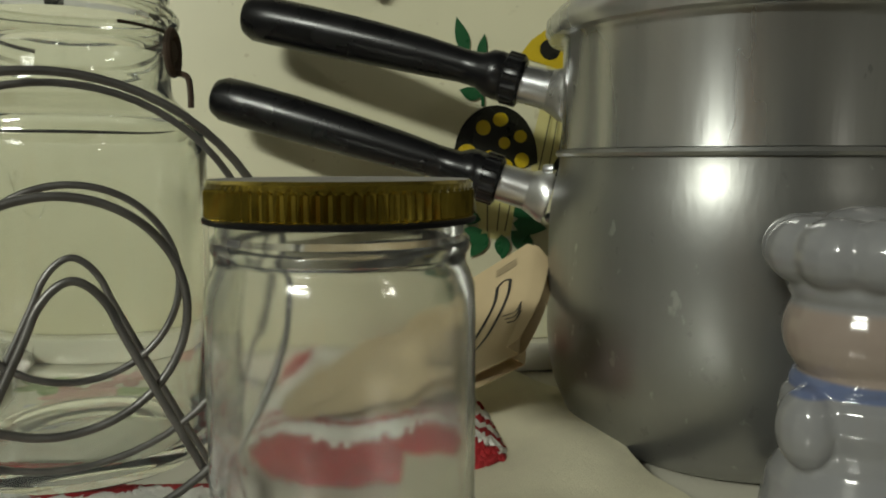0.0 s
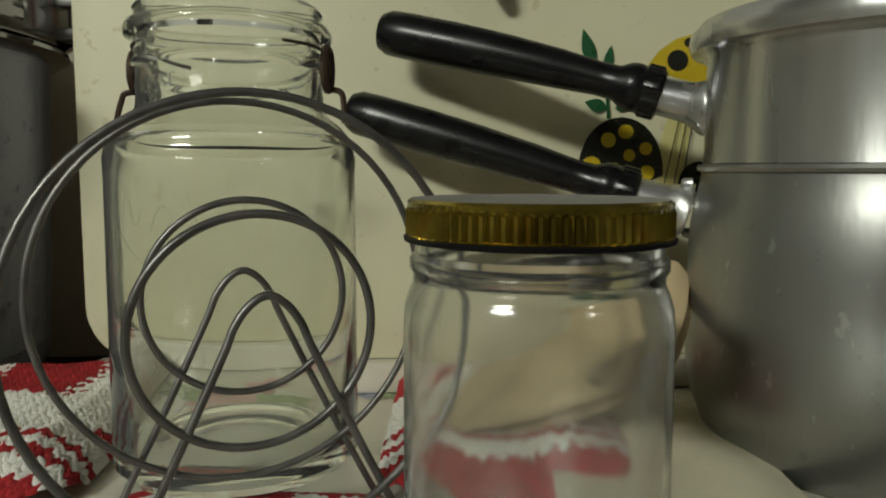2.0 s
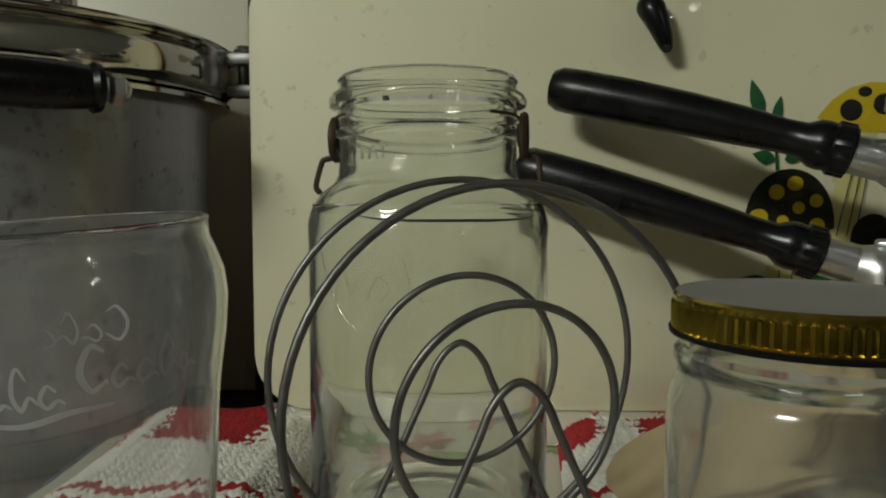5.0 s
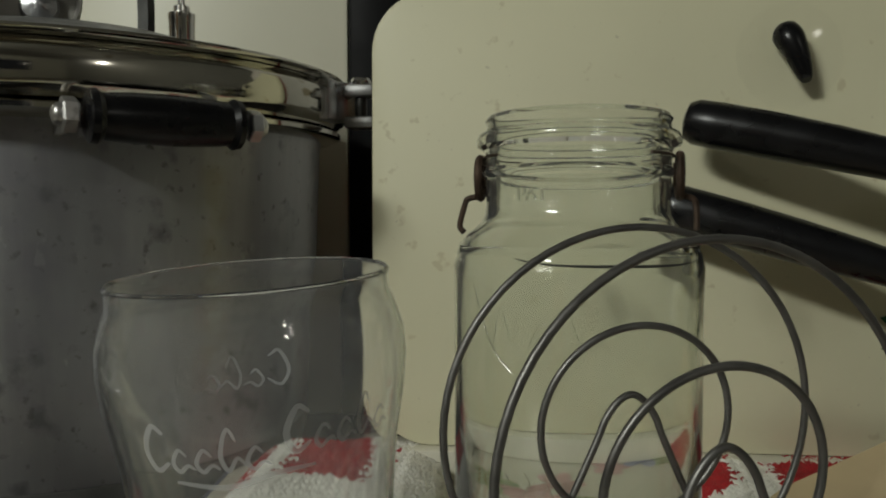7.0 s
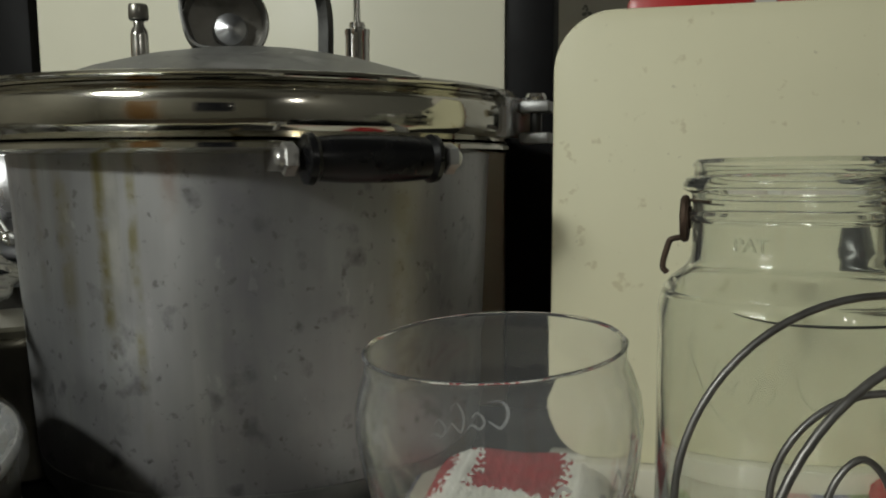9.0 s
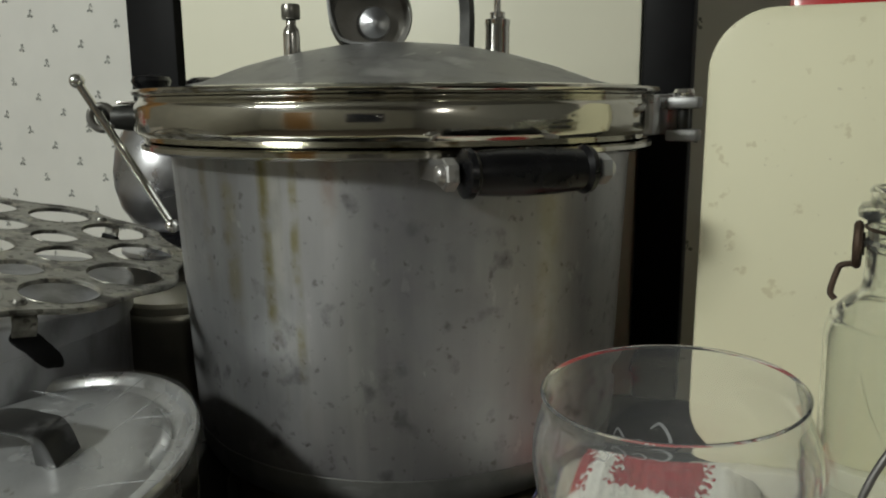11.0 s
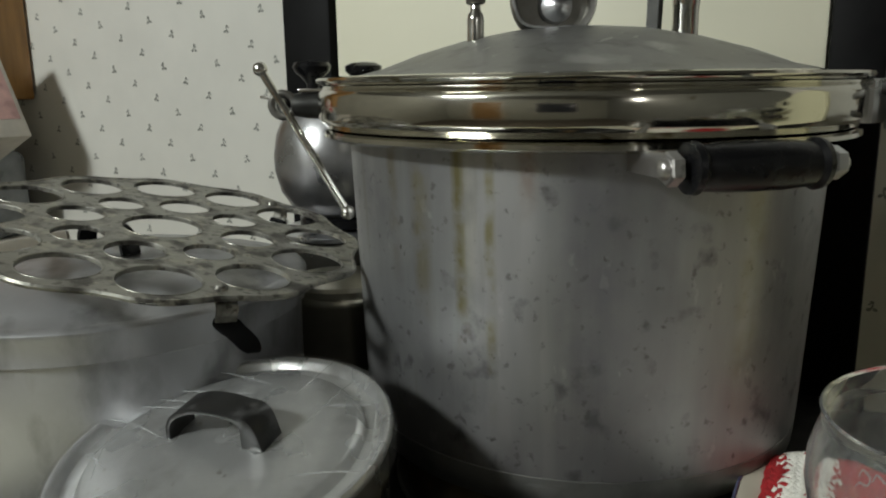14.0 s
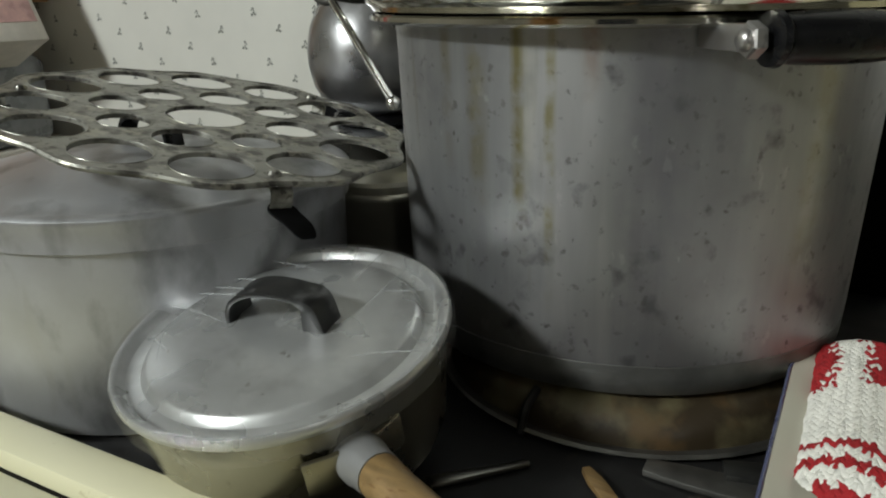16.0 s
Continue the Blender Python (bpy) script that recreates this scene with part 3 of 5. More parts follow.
def leaf(x, y, length, width, turn):
    c, s = math.cos(radians(turn)), math.sin(radians(turn))
    pts = [(length * k / 6, width * math.sin(math.pi * (k / 6) ** 0.8)) for k in range(7)]
    pts += [(length * k / 6, -width * math.sin(math.pi * (k / 6) ** 0.8)) for k in range(5, 0, -1)]
    return [(x + a * c - b * s, y + a * s + b * c) for a, b in pts]


def cap(cx, cy, w, h, n=16):
    return [(cx + w * math.cos(math.pi * k / n), cy + h * math.sin(math.pi * k / n) ** 0.9) for k in range(n + 1)] + [(cx - w * 0.6, cy - h * 0.12), (cx, cy - h * 0.16), (cx + w * 0.6, cy - h * 0.12)]


printed("pale_stem", [[(0.131, 0.118), (0.146, 0.12), (0.152, 0.16), (0.16, 0.19), (0.14, 0.19), (0.136, 0.16), (0.13, 0.135)]], P_PALE)
printed("stump", [[(0.098, 0.084), (0.107, 0.080), (0.118, 0.082), (0.122, 0.105), (0.096, 0.105)]], P_PALE)
printed("yellow_cap", [[(0.122, 0.190), (0.130, 0.2), (0.140, 0.207), (0.152, 0.2105), (0.17, 0.210), (0.186, 0.200), (0.194, 0.187), (0.175, 0.182), (0.150, 0.182)]], P_YELLOW)
printed("black_spot", [oval(0.1415, 0.1945, 0.0065, 0.0062), oval(0.160, 0.198, 0.006, 0.006), oval(0.149, 0.205, 0.004, 0.003), oval(0.172, 0.19, 0.006, 0.006)], P_BLACK)
printed("black_cap", [cap(0.1084, 0.1265, 0.0262, 0.0345)], P_BLACK)
printed("small_black_cap", [cap(0.157, 0.119, 0.013, 0.016)], P_BLACK)
printed("yellow_dot", [oval(0.0905, 0.133, 0.0056, 0.0048), oval(0.1005, 0.1475, 0.0045, 0.0045), oval(0.111, 0.1525, 0.0047, 0.0042), oval(0.1135, 0.1385, 0.0036, 0.0036), oval(0.1045, 0.1305, 0.0036, 0.0036), oval(0.1235, 0.1425, 0.004, 0.0038), oval(0.1245, 0.128, 0.0046, 0.0046), oval(0.114, 0.1245, 0.005, 0.0044), oval(0.0955, 0.124, 0.0035, 0.0035)], P_YELLOW)
for one in [leaf(0.0905, 0.190, 0.023, 0.0042, 107), leaf(0.098, 0.186, 0.017, 0.003, 80), leaf(0.099, 0.166, 0.014, 0.004, 165), leaf(0.104, 0.166, 0.013, 0.0035, 20), leaf(0.101, 0.176, 0.014, 0.0035, 150), [(0.099, 0.16), (0.101, 0.16), (0.098, 0.192), (0.0965, 0.192)],
                       leaf(0.100, 0.086, 0.02, 0.005, 200), leaf(0.103, 0.084, 0.018, 0.005, 235), leaf(0.112, 0.083, 0.016, 0.005, 275), leaf(0.118, 0.085, 0.022, 0.006, 318), leaf(0.119, 0.09, 0.022, 0.006, 350), leaf(0.119, 0.094, 0.02, 0.006, 30), leaf(0.099, 0.092, 0.02, 0.005, 165)]:
    printed("green_leaf", [one], P_GREEN)
printed("stem_line", [[(0.1405 + d, 0.122), (0.1412 + d, 0.122), (0.1512 + d * 0.7, 0.178), (0.1504 + d * 0.7, 0.178)] for d in (-0.006, 0, 0.005)] + [[(0.1025 + d, 0.085), (0.1032 + d, 0.085), (0.1032 + d * 1.3, 0.102), (0.1025 + d * 1.3, 0.102)] for d in (0, 0.006, 0.011)], P_BLACK)

# hook on the panel
hook = thing("suction_hook", "clear suction cup with a small black hook", "hook", S @ pose(0.0275, PV - 0.0002, 0.2415) @ stand)
part("cup", lathe([(0.0, 0.006), (0.008, 0.006), (0.016, 0.004), (0.0285, 0.0012), (0.0290, 0.0004), (0.0275, 0.0006), (0.015, 0.0025), (0.0, 0.003)], 48), PLASTIC_CLEAR, hook, "clear vinyl suction cup")
part("hook_arm", tube(smooth_path([(-0.005, 0.0115, 0.004), (-0.0045, 0.009, 0.009), (-0.002, 0.003, 0.0115), (0.0015, -0.006, 0.0125), (0.0035, -0.0125, 0.0135), (0.004, -0.0155, 0.015)], 4), [0.0050 + 0.0009 * min(k, 3) if k < 6 else 0.0077 - 0.00036 * (k - 6) for k in range(21)], 14), BAKELITE, hook, "black plastic hook")

# packets behind the panel
for u, w, h in ((-0.13, 0.07, 0.292), (-0.04, 0.09, 0.287)):
    pk = thing("red_packet", "white and red printed packet standing behind the cover panel", "packet", S @ pose(u, PV + 0.022, 0.0135))
    h -= 0.0135
    bm = block((w, 0.022, h), 0.006, (0, 0, h / 2))
    part("pouch", bm, RED_PACK, pk)
    part("white_top", block((w * 0.94, 0.018, 0.055), 0.007, (0, 0, h + 0.020), segments=4), BOX_WHITE, pk, "glossy white upper half")

# ---- pressure canner ----
canner = thing("pressure_canner", "large stained aluminium pressure canner with clamped lid", "pressure canner", pose(*CAN, -0.010))
CR = 0.157
part("base_band", lathe([(0.0, -0.0002), (0.142, -0.0002), (0.1505, 0.0025), (0.1538, 0.009), (0.1545, 0.015), (0.1550, 0.0225), (0.1540, 0.0232)], 128, m=Matrix.Translation((-0.002, 0.006, 0))), ALU_BASE, canner, "dull scraped lower band")
part("body", lathe([(0.1530, 0.0225), (0.1549, 0.0232), (0.1554, 0.030), (0.1595, 0.130), (0.1625, 0.205), (0.1635, 0.2125)], 128, m=Matrix.Translation((-0.002, 0.006, 0))), ALU_CANNER, canner)
part("lower_lip", lathe([(CR, 0.2105), (CR + 0.016, 0.2115), (CR + 0.0205, 0.2135), (CR + 0.0205, 0.216), (CR + 0.017, 0.2185), (CR, 0.2188)], 128), STEEL, canner, "bright rolled lip")
part("clamp_band", lathe([(CR, 0.2188), (CR + 0.0180, 0.2188), (CR + 0.0200, 0.2215), (CR + 0.0228, 0.2235), (CR + 0.0238, 0.2255), (CR + 0.0238, 0.2395), (CR + 0.0228, 0.2415), (CR + 0.0205, 0.2435), (CR + 0.0200, 0.2455), (CR, 0.246)], 128), STEEL, canner, "polished steel clamp band")
part("lid_rim", lathe([(CR, 0.246), (CR + 0.0215, 0.2462), (CR + 0.0240, 0.2475), (CR + 0.0248, 0.2490), (CR + 0.0240, 0.2505), (CR + 0.0205, 0.2512), (CR + 0.0190, 0.2505), (CR + 0.018, 0.2512), (CR + 0.012, 0.2514)], 128), STEEL, canner, "bright turned lid rim")
part("lid", lathe([(CR + 0.013, 0.2512), (CR - 0.003, 0.2522), (CR - 0.02, 0.2562), (CR - 0.045, 0.2655), (CR - 0.075, 0.2740), (0.05, 0.2802), (0.025, 0.2826), (0.0, 0.2834)], 128), ALU_LID, canner, "dull domed aluminium lid")


def out_from(angle, r, z):
    return Vector((r * math.cos(radians(angle)), r * math.sin(radians(angle)), z))


# side handles
def side_handle(angle, height):
    n = out_from(angle, 1, 0)
    tan = Vector((-n.y, n.x, 0))
    grip_r = CR + 0.0455
    h = part("side_handle", tube([n * (grip_r) + tan * x + Vector((0, 0, height)) for x in (-0.0355, -0.034, -0.031, -0.0285, -0.026, -0.015, 0.0, 0.015, 0.026, 0.0285, 0.031, 0.034, 0.0355)], [0.008, 0.0118, 0.0124, 0.0104, 0.0108, 0.0116, 0.0119, 0.0116, 0.0108, 0.0104, 0.0124, 0.0118, 0.008], 24), BAKELITE, canner, "black bakelite grip")
    for sgn in (-1, 1):
        c = n * grip_r + tan * (0.0405 * sgn) + Vector((0, 0, height))
        mid = n * (CR + 0.022) + tan * 0.0385 * sgn + Vector((0, 0, height))
        part("bracket", block((0.048, 0.003, 0.012), 0.001, m=pose(*mid, 0, 0, angle)), ALU_OLD, h, "flat cast bracket")
        part("nut", tube([c - tan * (0.002 * sgn), c - tan * (0.0012 * sgn), c + tan * (0.0037 * sgn), c + tan * (0.0045 * sgn)], [0.0072, 0.0080, 0.0080, 0.0070], 6), ALU_OLD, h, "hexagonal nut")
        part("bolt_end", tube([c + tan * (0.0045 * sgn), c + tan * (0.0062 * sgn), c + tan * (0.0076 * sgn), c + tan * (0.0084 * sgn)], [0.0050, 0.0049, 0.0037, 0.0016], 16), ALU_OLD, h, "rounded bolt end")


side_handle(-39.2, 0.2076)
side_handle(140.8, 0.2076)

# clamp screw on one side, hinge lug on the other
A1 = 215.0
n1 = out_from(A1, 1, 0)
t1 = Vector((-n1.y, n1.x, 0))
lug = part("clamp_lug", tube([n1 * (CR + 0.018) + Vector((0, 0, 0.2325)), n1 * (CR + 0.034) + Vector((0, 0, 0.2325)), n1 * (CR + 0.045) + Vector((0, 0, 0.233))], [0.0098, 0.0092, 0.0078], 24), DARK_CAST, canner, "dark cast clamp lug")
part("lug_cap", block((0.020, 0.013, 0.0025), 0.001, m=pose(*(n1 * (CR + 0.030) + Vector((0, 0, 0.2430))), 0, 0, A1)), CHROME, lug, "bright cap plate")
eye = n1 * 0.2085 + Vector((0, 0, 0.2330))
part("clamp_screw", tube([eye - t1 * 0.022, eye - t1 * 0.004], [0.0070, 0.0070], 20), DARK_CAST, lug, "dark round screw head")
part("screw_eye", tube([eye + t1 * 0.004 + 0.0082 * (math.cos(a) * n1 + math.sin(a) * Vector((0, 0, 1))) for a in (2 * math.pi * k / 32 for k in range(32))], 0.0027, 10, closed=True), CAST, lug, "ring eye of the clamp screw")
rod_top, rod_low = Vector((-0.1847, -0.126, 0.258)) + t1 * 0.006, Vector((-0.1308, -0.0989, 0.157)) + t1 * 0.006
part("tommy_bar", tube([rod_top, rod_low], 0.0029, 12), CHROME, lug, "thin bright bar through the screw")
for p in (rod_top, rod_low):
    part("ball_end", lathe([(0.0052 * math.sin(math.pi * k / 10), -0.0052 * math.cos(math.pi * k / 10)) for k in range(11)], 16, m=Matrix.Translation(p)), CHROME, lug, "small ball end")
n2 = out_from(1.5, 1, 0)
t2 = Vector((-n2.y, n2.x, 0))
hm = Matrix.Translation(n2 * (CR + 0.0245) + t2 * 0.008 + Vector((0, 0, 0.2335))) @ pose(0, 0, 0, 0, 0, 1.5)
hbm = slab([(-0.008, -0.013), (0.0015, -0.0125), (0.004, -0.008), (0.0035, -0.001), (0.007, 0.006), (0.013, 0.010), (0.014, 0.014), (-0.008, 0.015)], -0.0125, 0.0125, 0.0015)
bmesh.ops.transform(hbm, matrix=hm, verts=hbm.verts)
hinge = part("hinge_block", hbm, ALU_OLD, canner, "cast aluminium hinge block with a hollow face")
for dz in (0.2405, 0.2205):
    part("hinge_wing", block((0.020, 0.016, 0.0075), 0.0022, m=Matrix.Translation(n2 * (CR + 0.040) + t2 * 0.0185 + Vector((0, 0, dz))) @ pose(0, 0, 0, 0, 0, 1.5)), ALU_LID, hinge, "cast hinge wing")
part("hinge_bolt", lathe([(0, 0.2440), (0.006, 0.2440), (0.0068, 0.2465), (0.0055, 0.2488), (0, 0.2495)], 16, m=Matrix.Translation(n2 * (CR + 0.0395) + t2 * 0.0185)), CHROME, hinge)
part("hinge_pin", tube([n2 * (CR + 0.0395) + t2 * 0.0185 + Vector((0, 0, z)) for z in (0.218, 0.244)], 0.0038, 12), DARK_CAST, hinge)

# lid fittings: pet cock, safety vent, gauge and the bail grip
cock = part("pet_cock", lathe([(0, 0.262), (0.0045, 0.262), (0.0045, 0.270), (0.0055, 0.271), (0.0055, 0.286), (0.0050, 0.289), (0.0033, 0.2915), (0.0031, 0.296), (0, 0.296)], 24, m=Matrix.Translation((-0.036, -0.074, 0))), CHROME, canner, "chromed pet cock")
part("cock_cap", lathe([(0.0055, 0.2955), (0.0062, 0.2965), (0.0062, 0.3035), (0.0056, 0.305), (0, 0.3052)], 12, m=Matrix.Translation((-0.036, -0.074, 0))), DARK_POT, cock, "dark knurled cap")
vent = part("safety_vent", lathe([(0, 0.26), (0.0088, 0.26), (0.0088, 0.2765), (0.0075, 0.2775), (0.0088, 0.27), (0.0088, 0.2945), (0.0092, 0.2955), (0.0092, 0.2995), (0.0055, 0.3010), (0.0055, 0.3045), (0.0025, 0.3050), (0.0024, 0.3225), (0, 0.3230)], 16, m=Matrix.Translation((0.060, 0.036, 0))), CHROME, canner, "chromed safety vent with thin stem")
bail = part("lid_handle", tube([Vector((-0.012, -0.058, 0.3265)), Vector((-0.007, -0.046, 0.3285)), Vector((0.02, -0.02, 0.3305)), Vector((0.046, 0.008, 0.3285)), Vector((0.05, 0.018, 0.3255))], [0.007, 0.0095, 0.0105, 0.0095, 0.007], 20), BAKELITE, canner, "black bakelite lid grip")
part("rear_bracket", tube(smooth_path([(0.046, 0.014, 0.2745), (0.047, 0.014, 0.28), (0.047, 0.014, 0.3085), (0.044, 0.01, 0.3305)]), 0.0055, 4), DARK_CAST, bail, "flat metal bracket")
gm = pose(-0.0115, -0.0195, 0.3005, 90, 0, 40)
gauge = part("pressure_gauge", lathe([(0, -0.012), (0.018, -0.012), (0.026, -0.008), (0.0285, 0.0), (0.0285, 0.010), (0.0275, 0.0115), (0.0265, 0.010), (0.0245, -0.002), (0.012, -0.005), (0.0, -0.006)], 40, m=gm), GAUGE, canner, "round dull gauge case seen from behind")
part("gauge_stud", lathe([(0.0, 0.007), (0.0035, 0.006), (0.005, 0.004), (0.0105, 0.002), (0.0120, -0.006), (0, -0.006)], 24, m=gm @ pose(0.003, -0.004, 0)), ALU_OLD, gauge, "round bright stud")
part("gauge_stem", tube([(-0.0115, -0.0195, 0.268), (-0.0115, -0.0195, 0.277)], 0.007, 12), CHROME, gauge)


# ---- big preserving jar ----
BJ = (-0.1517, 0.3166)
JAR_TURN = 12 - math.degrees(math.atan2(*[Vector((-0.009, 0.030, 1)).to_track_quat("Z", "Y").to_matrix()[i][0] for i in (1, 0)]))
jar = thing("preserving_jar", "large clear glass preserving jar, open, with rusty bail clips", "jar", Matrix.Translation((*BJ, 0.002)) @ Vector((-0.009, 0.030, 1)).to_track_quat("Z", "Y").to_matrix().to_4x4() @ pose(0, 0, 0, 0, 0, JAR_TURN))
R = 0.0518
part("jar_body", lathe([(0, 0.006), (0.034, 0.003), (0.040, 0.0), (0.047, 0.001), (0.0515, 0.006), (R, 0.014), (R, 0.1240), (0.0521, 0.1320), (0.0510, 0.1370), (0.0500, 0.1397), (0.0501, 0.1407), (0.0488, 0.1420), (0.0460, 0.1455), (0.0425, 0.1483), (0.0405, 0.1503), (0.0390, 0.1530), (0.0386, 0.1565), (0.0385, 0.1595), (0.0385, 0.1685), (0.0398, 0.1700), (0.0400, 0.1715), (0.0386, 0.1730), (0.0385, 0.1780), (0.0395, 0.1805), (0.0424, 0.1820), (0.0428, 0.1845), (0.0415, 0.1870), (0.0385, 0.1880), (0.0382, 0.1910), (0.0390, 0.1927), (0.0378, 0.1945),
                         (0.0355, 0.1945), (0.0345, 0.1915), (0.0345, 0.1585), (0.0358, 0.1535), (0.0395, 0.1480), (0.0445, 0.1425), (0.048, 0.1355), (0.0492, 0.1260), (0.0492, 0.016), (0.0465, 0.010), (0.038, 0.0085), (0, 0.0115)], 96), GLASS, jar, "clear old pressed glass")
for sgn, ang in ((-1, 168), (1, -12)):
    n = out_from(ang, 1, 0)
    tn = Vector((-n.y, n.x, 0))
    clip = part("bail_clip", tube([n * 0.0405 + tn * (0.006 * math.cos(a)) + Vector((0, 0, 0.1695 + 0.0085 * math.sin(a))) + n * 0.0012 for a in (2 * math.pi * k / 24 for k in range(24))], 0.0019, 8, closed=True), RUST, jar, "rusty wire loop")
    part("clip_eye", tube([n * 0.039 + Vector((0, 0, 0.1700)), n * 0.0425 + Vector((0, 0, 0.1700))], [0.005, 0.0042], 16), RUST, clip, "rusty eye")
    if sgn < 0:
        part("bail_end", tube(smooth_path([n * 0.0425 + Vector((0, 0, 0.1615)), n * 0.0470 + tn * 0.001 + Vector((0, 0, 0.1605)), n * 0.0485 + tn * 0.001 + Vector((0, 0, 0.1580)), n * 0.0505 + tn * 0.002 + Vector((0, 0, 0.1490)), n * 0.0485 + tn * 0.003 + Vector((0, 0, 0.1460))], 5), 0.0013, 8), RUST, clip, "bent rusty wire end")
    else:
        part("bail_end", tube(smooth_path([n * 0.0425 + Vector((0, 0, 0.1615)), n * 0.0475 + Vector((0, 0, 0.1595)), n * 0.0485 + Vector((0, 0, 0.1530)), n * 0.0485 + Vector((0, 0, 0.1470))], 5), 0.0013, 8), RUST, clip, "bent rusty wire end")
    part("wire_band", tube([out_from(ang + d, 0.0392, 0.1777 - 0.0004 * abs(d) / 40) for d in range(-40, 41, 5)], 0.0007, 6), RUST, clip, "thin neck wire")


def embossed(points, radius=0.0006):
    """Raised glass lettering strokes on the jar wall through (angle, height) pairs."""
    path = smooth_path([out_from(a, 0.0526, z) for a, z in points], 6)
    path = [Vector((p.x, p.y, 0)).normalized() * 0.0526 + Vector((0, 0, p.z)) for p in path]
    return part("embossed_stroke", tube(path, radius, 6), GLASS, jar, "raised glass stroke")


rng = random.Random(12)
for pts in (((-134, 0.104), (-130, 0.118), (-125, 0.106), (-121, 0.112)), ((-117, 0.104), (-112, 0.113), (-107, 0.109), (-111, 0.103)), ((-101, 0.120), (-97, 0.108), (-91, 0.104), (-88, 0.109))):
    embossed(pts, 0.00014)
for base, z0, n, w in ((-130, 0.048, 5, 8.5), (-126, 0.036, 4, 9.0)):
    for k in range(n):
        o, lean = base + w * k + rng.uniform(-2, 2), rng.uniform(-3, 5)
        bend = rng.choice((-2.5, 0.5, 3.0))
        embossed([(o, z0 + rng.uniform(-0.001, 0.001)), (o + lean * 0.5 + bend, z0 + 0.005), (o + lean, z0 + rng.uniform(0.006, 0.011))], 0.00018)
embossed([(-146, 0.125), (-140, 0.112), (-132, 0.100), (-122, 0.092)], 0.00018)


part("mould_line", tube([out_from(a, 0.0522 - 0.0006 * ((a + 78) / 45) ** 4, 0.1342 + 0.0022 * ((a + 78) / 45) ** 4) for a in range(-124, -33, 3)], [0.0002 + 0.0004 * math.sin(math.pi * k / 30) for k in range(31)], 6), SHOULDER_DARK, jar, "dark line along the shoulder")
letters = bpy.data.curves.new("letters", "FONT")
letters.body, letters.size, letters.extrude, letters.align_x = "PAT", 0.0075, 0.0004, "CENTER"
raw = bpy.data.objects.new("letters", letters)
mark = part("patent_mark", bmesh.new(), GLASS, jar, "small raised glass letters")
mesh = bpy.data.meshes.new_from_object(raw)
mesh.materials.append(GLASS)
mark.data = mesh
mark.matrix_basis = pose(*out_from(-124, 0.0389, 0.1585), 90, 0, -34)
bpy.data.objects.remove(raw)


# ---- small jar with a gold lid ----
SJ = (-0.0272, 0.2045)
small = thing("jam_jar", "small empty glass jar with a gold screw lid", "jar", pose(*SJ, 0.0, 0, 0, 20))
faceted = lathe([(0, 0.004), (0.022, 0.003), (0.027, 0.0), (0.032, 0.001), (0.035, 0.005), (0.0362, 0.012), (0.0362, 0.088), (0.0358, 0.0945), (0.0345, 0.0985), (0.0335, 0.1005), (0.0336, 0.103), (0.0345, 0.1045), (0.0345, 0.107), (0.0330, 0.1085), (0.0325, 0.119), (0.0312, 0.120),
                        (0.0298, 0.119), (0.0298, 0.102), (0.0318, 0.097), (0.0335, 0.092), (0.034, 0.086), (0.034, 0.014), (0.032, 0.008), (0.025, 0.006), (0, 0.0075)], 160)
for v in faceted.verts:
    if 0.006 < v.co.z < 0.094:
        k = 1 + 0.007 * math.cos(10 * math.atan2(v.co.y, v.co.x)) * min(1, (0.094 - v.co.z) / 0.006)
        v.co.x, v.co.y = v.co.x * k, v.co.y * k
part("jar_body", faceted, GLASS_HAZY, small, "clear glass with faint facets")
lid_bm = bmesh.new()
SEG = 228
prof = [(0.0352, 0.1114), (0.0359, 0.1116), (0.0361, 0.1126), (0.0354, 0.1131), (0.0346, 0.1135), (0.0346, 0.1195), (0.0350, 0.1205), (0.0351, 0.1218), (0.0343, 0.1226), (0.033, 0.1222), (0.031, 0.1217), (0, 0.1219)]
rings = []
for k, (r, z) in enumerate(prof):
    if r == 0:
        rings.append([lid_bm.verts.new((0, 0, z))])
        continue
    row = []
    for i in range(SEG):
        wob = 0.0009 * (1 if i % 3 == 0 else -0.6) if k in (4, 5) else 0.0
        row.append(lid_bm.verts.new(((r + wob) * math.cos(2 * math.pi * i / SEG), (r + wob) * math.sin(2 * math.pi * i / SEG), z)))
    rings.append(row)
for k, (a, b) in enumerate(zip(rings, rings[1:])):
    for i in range(SEG):
        j = (i + 1) % SEG
        f = lid_bm.faces.new((a[i], a[j], b[0]) if len(b) == 1 else (a[i], a[j], b[j], b[i]))
        f.material_index = 1 if k >= 8 else (2 if k < 3 else 0)
bmesh.ops.recalc_face_normals(lid_bm, faces=lid_bm.faces)
part("screw_lid", lid_bm, [BRASS, LID_TOP, BLACK_METAL], small, "worn gold fluted screw lid with dusty top")

# ---- drinking glass ----
CG = (-0.2417, 0.2031)
gn = Vector((-0.045, -0.045, 1)).normalized()
gu = (Vector((1, 0, 0)) - gn * gn.x).normalized()
tumbler = thing("bell_tumbler", "clear bell-shaped drinking glass with frosted lettering marks", "drinking glass", Matrix.Translation((CG[0] + 0.0055, CG[1] + 0.0055, 0.0016)) @ Matrix((gu, gn.cross(gu), gn)).transposed().to_4x4())
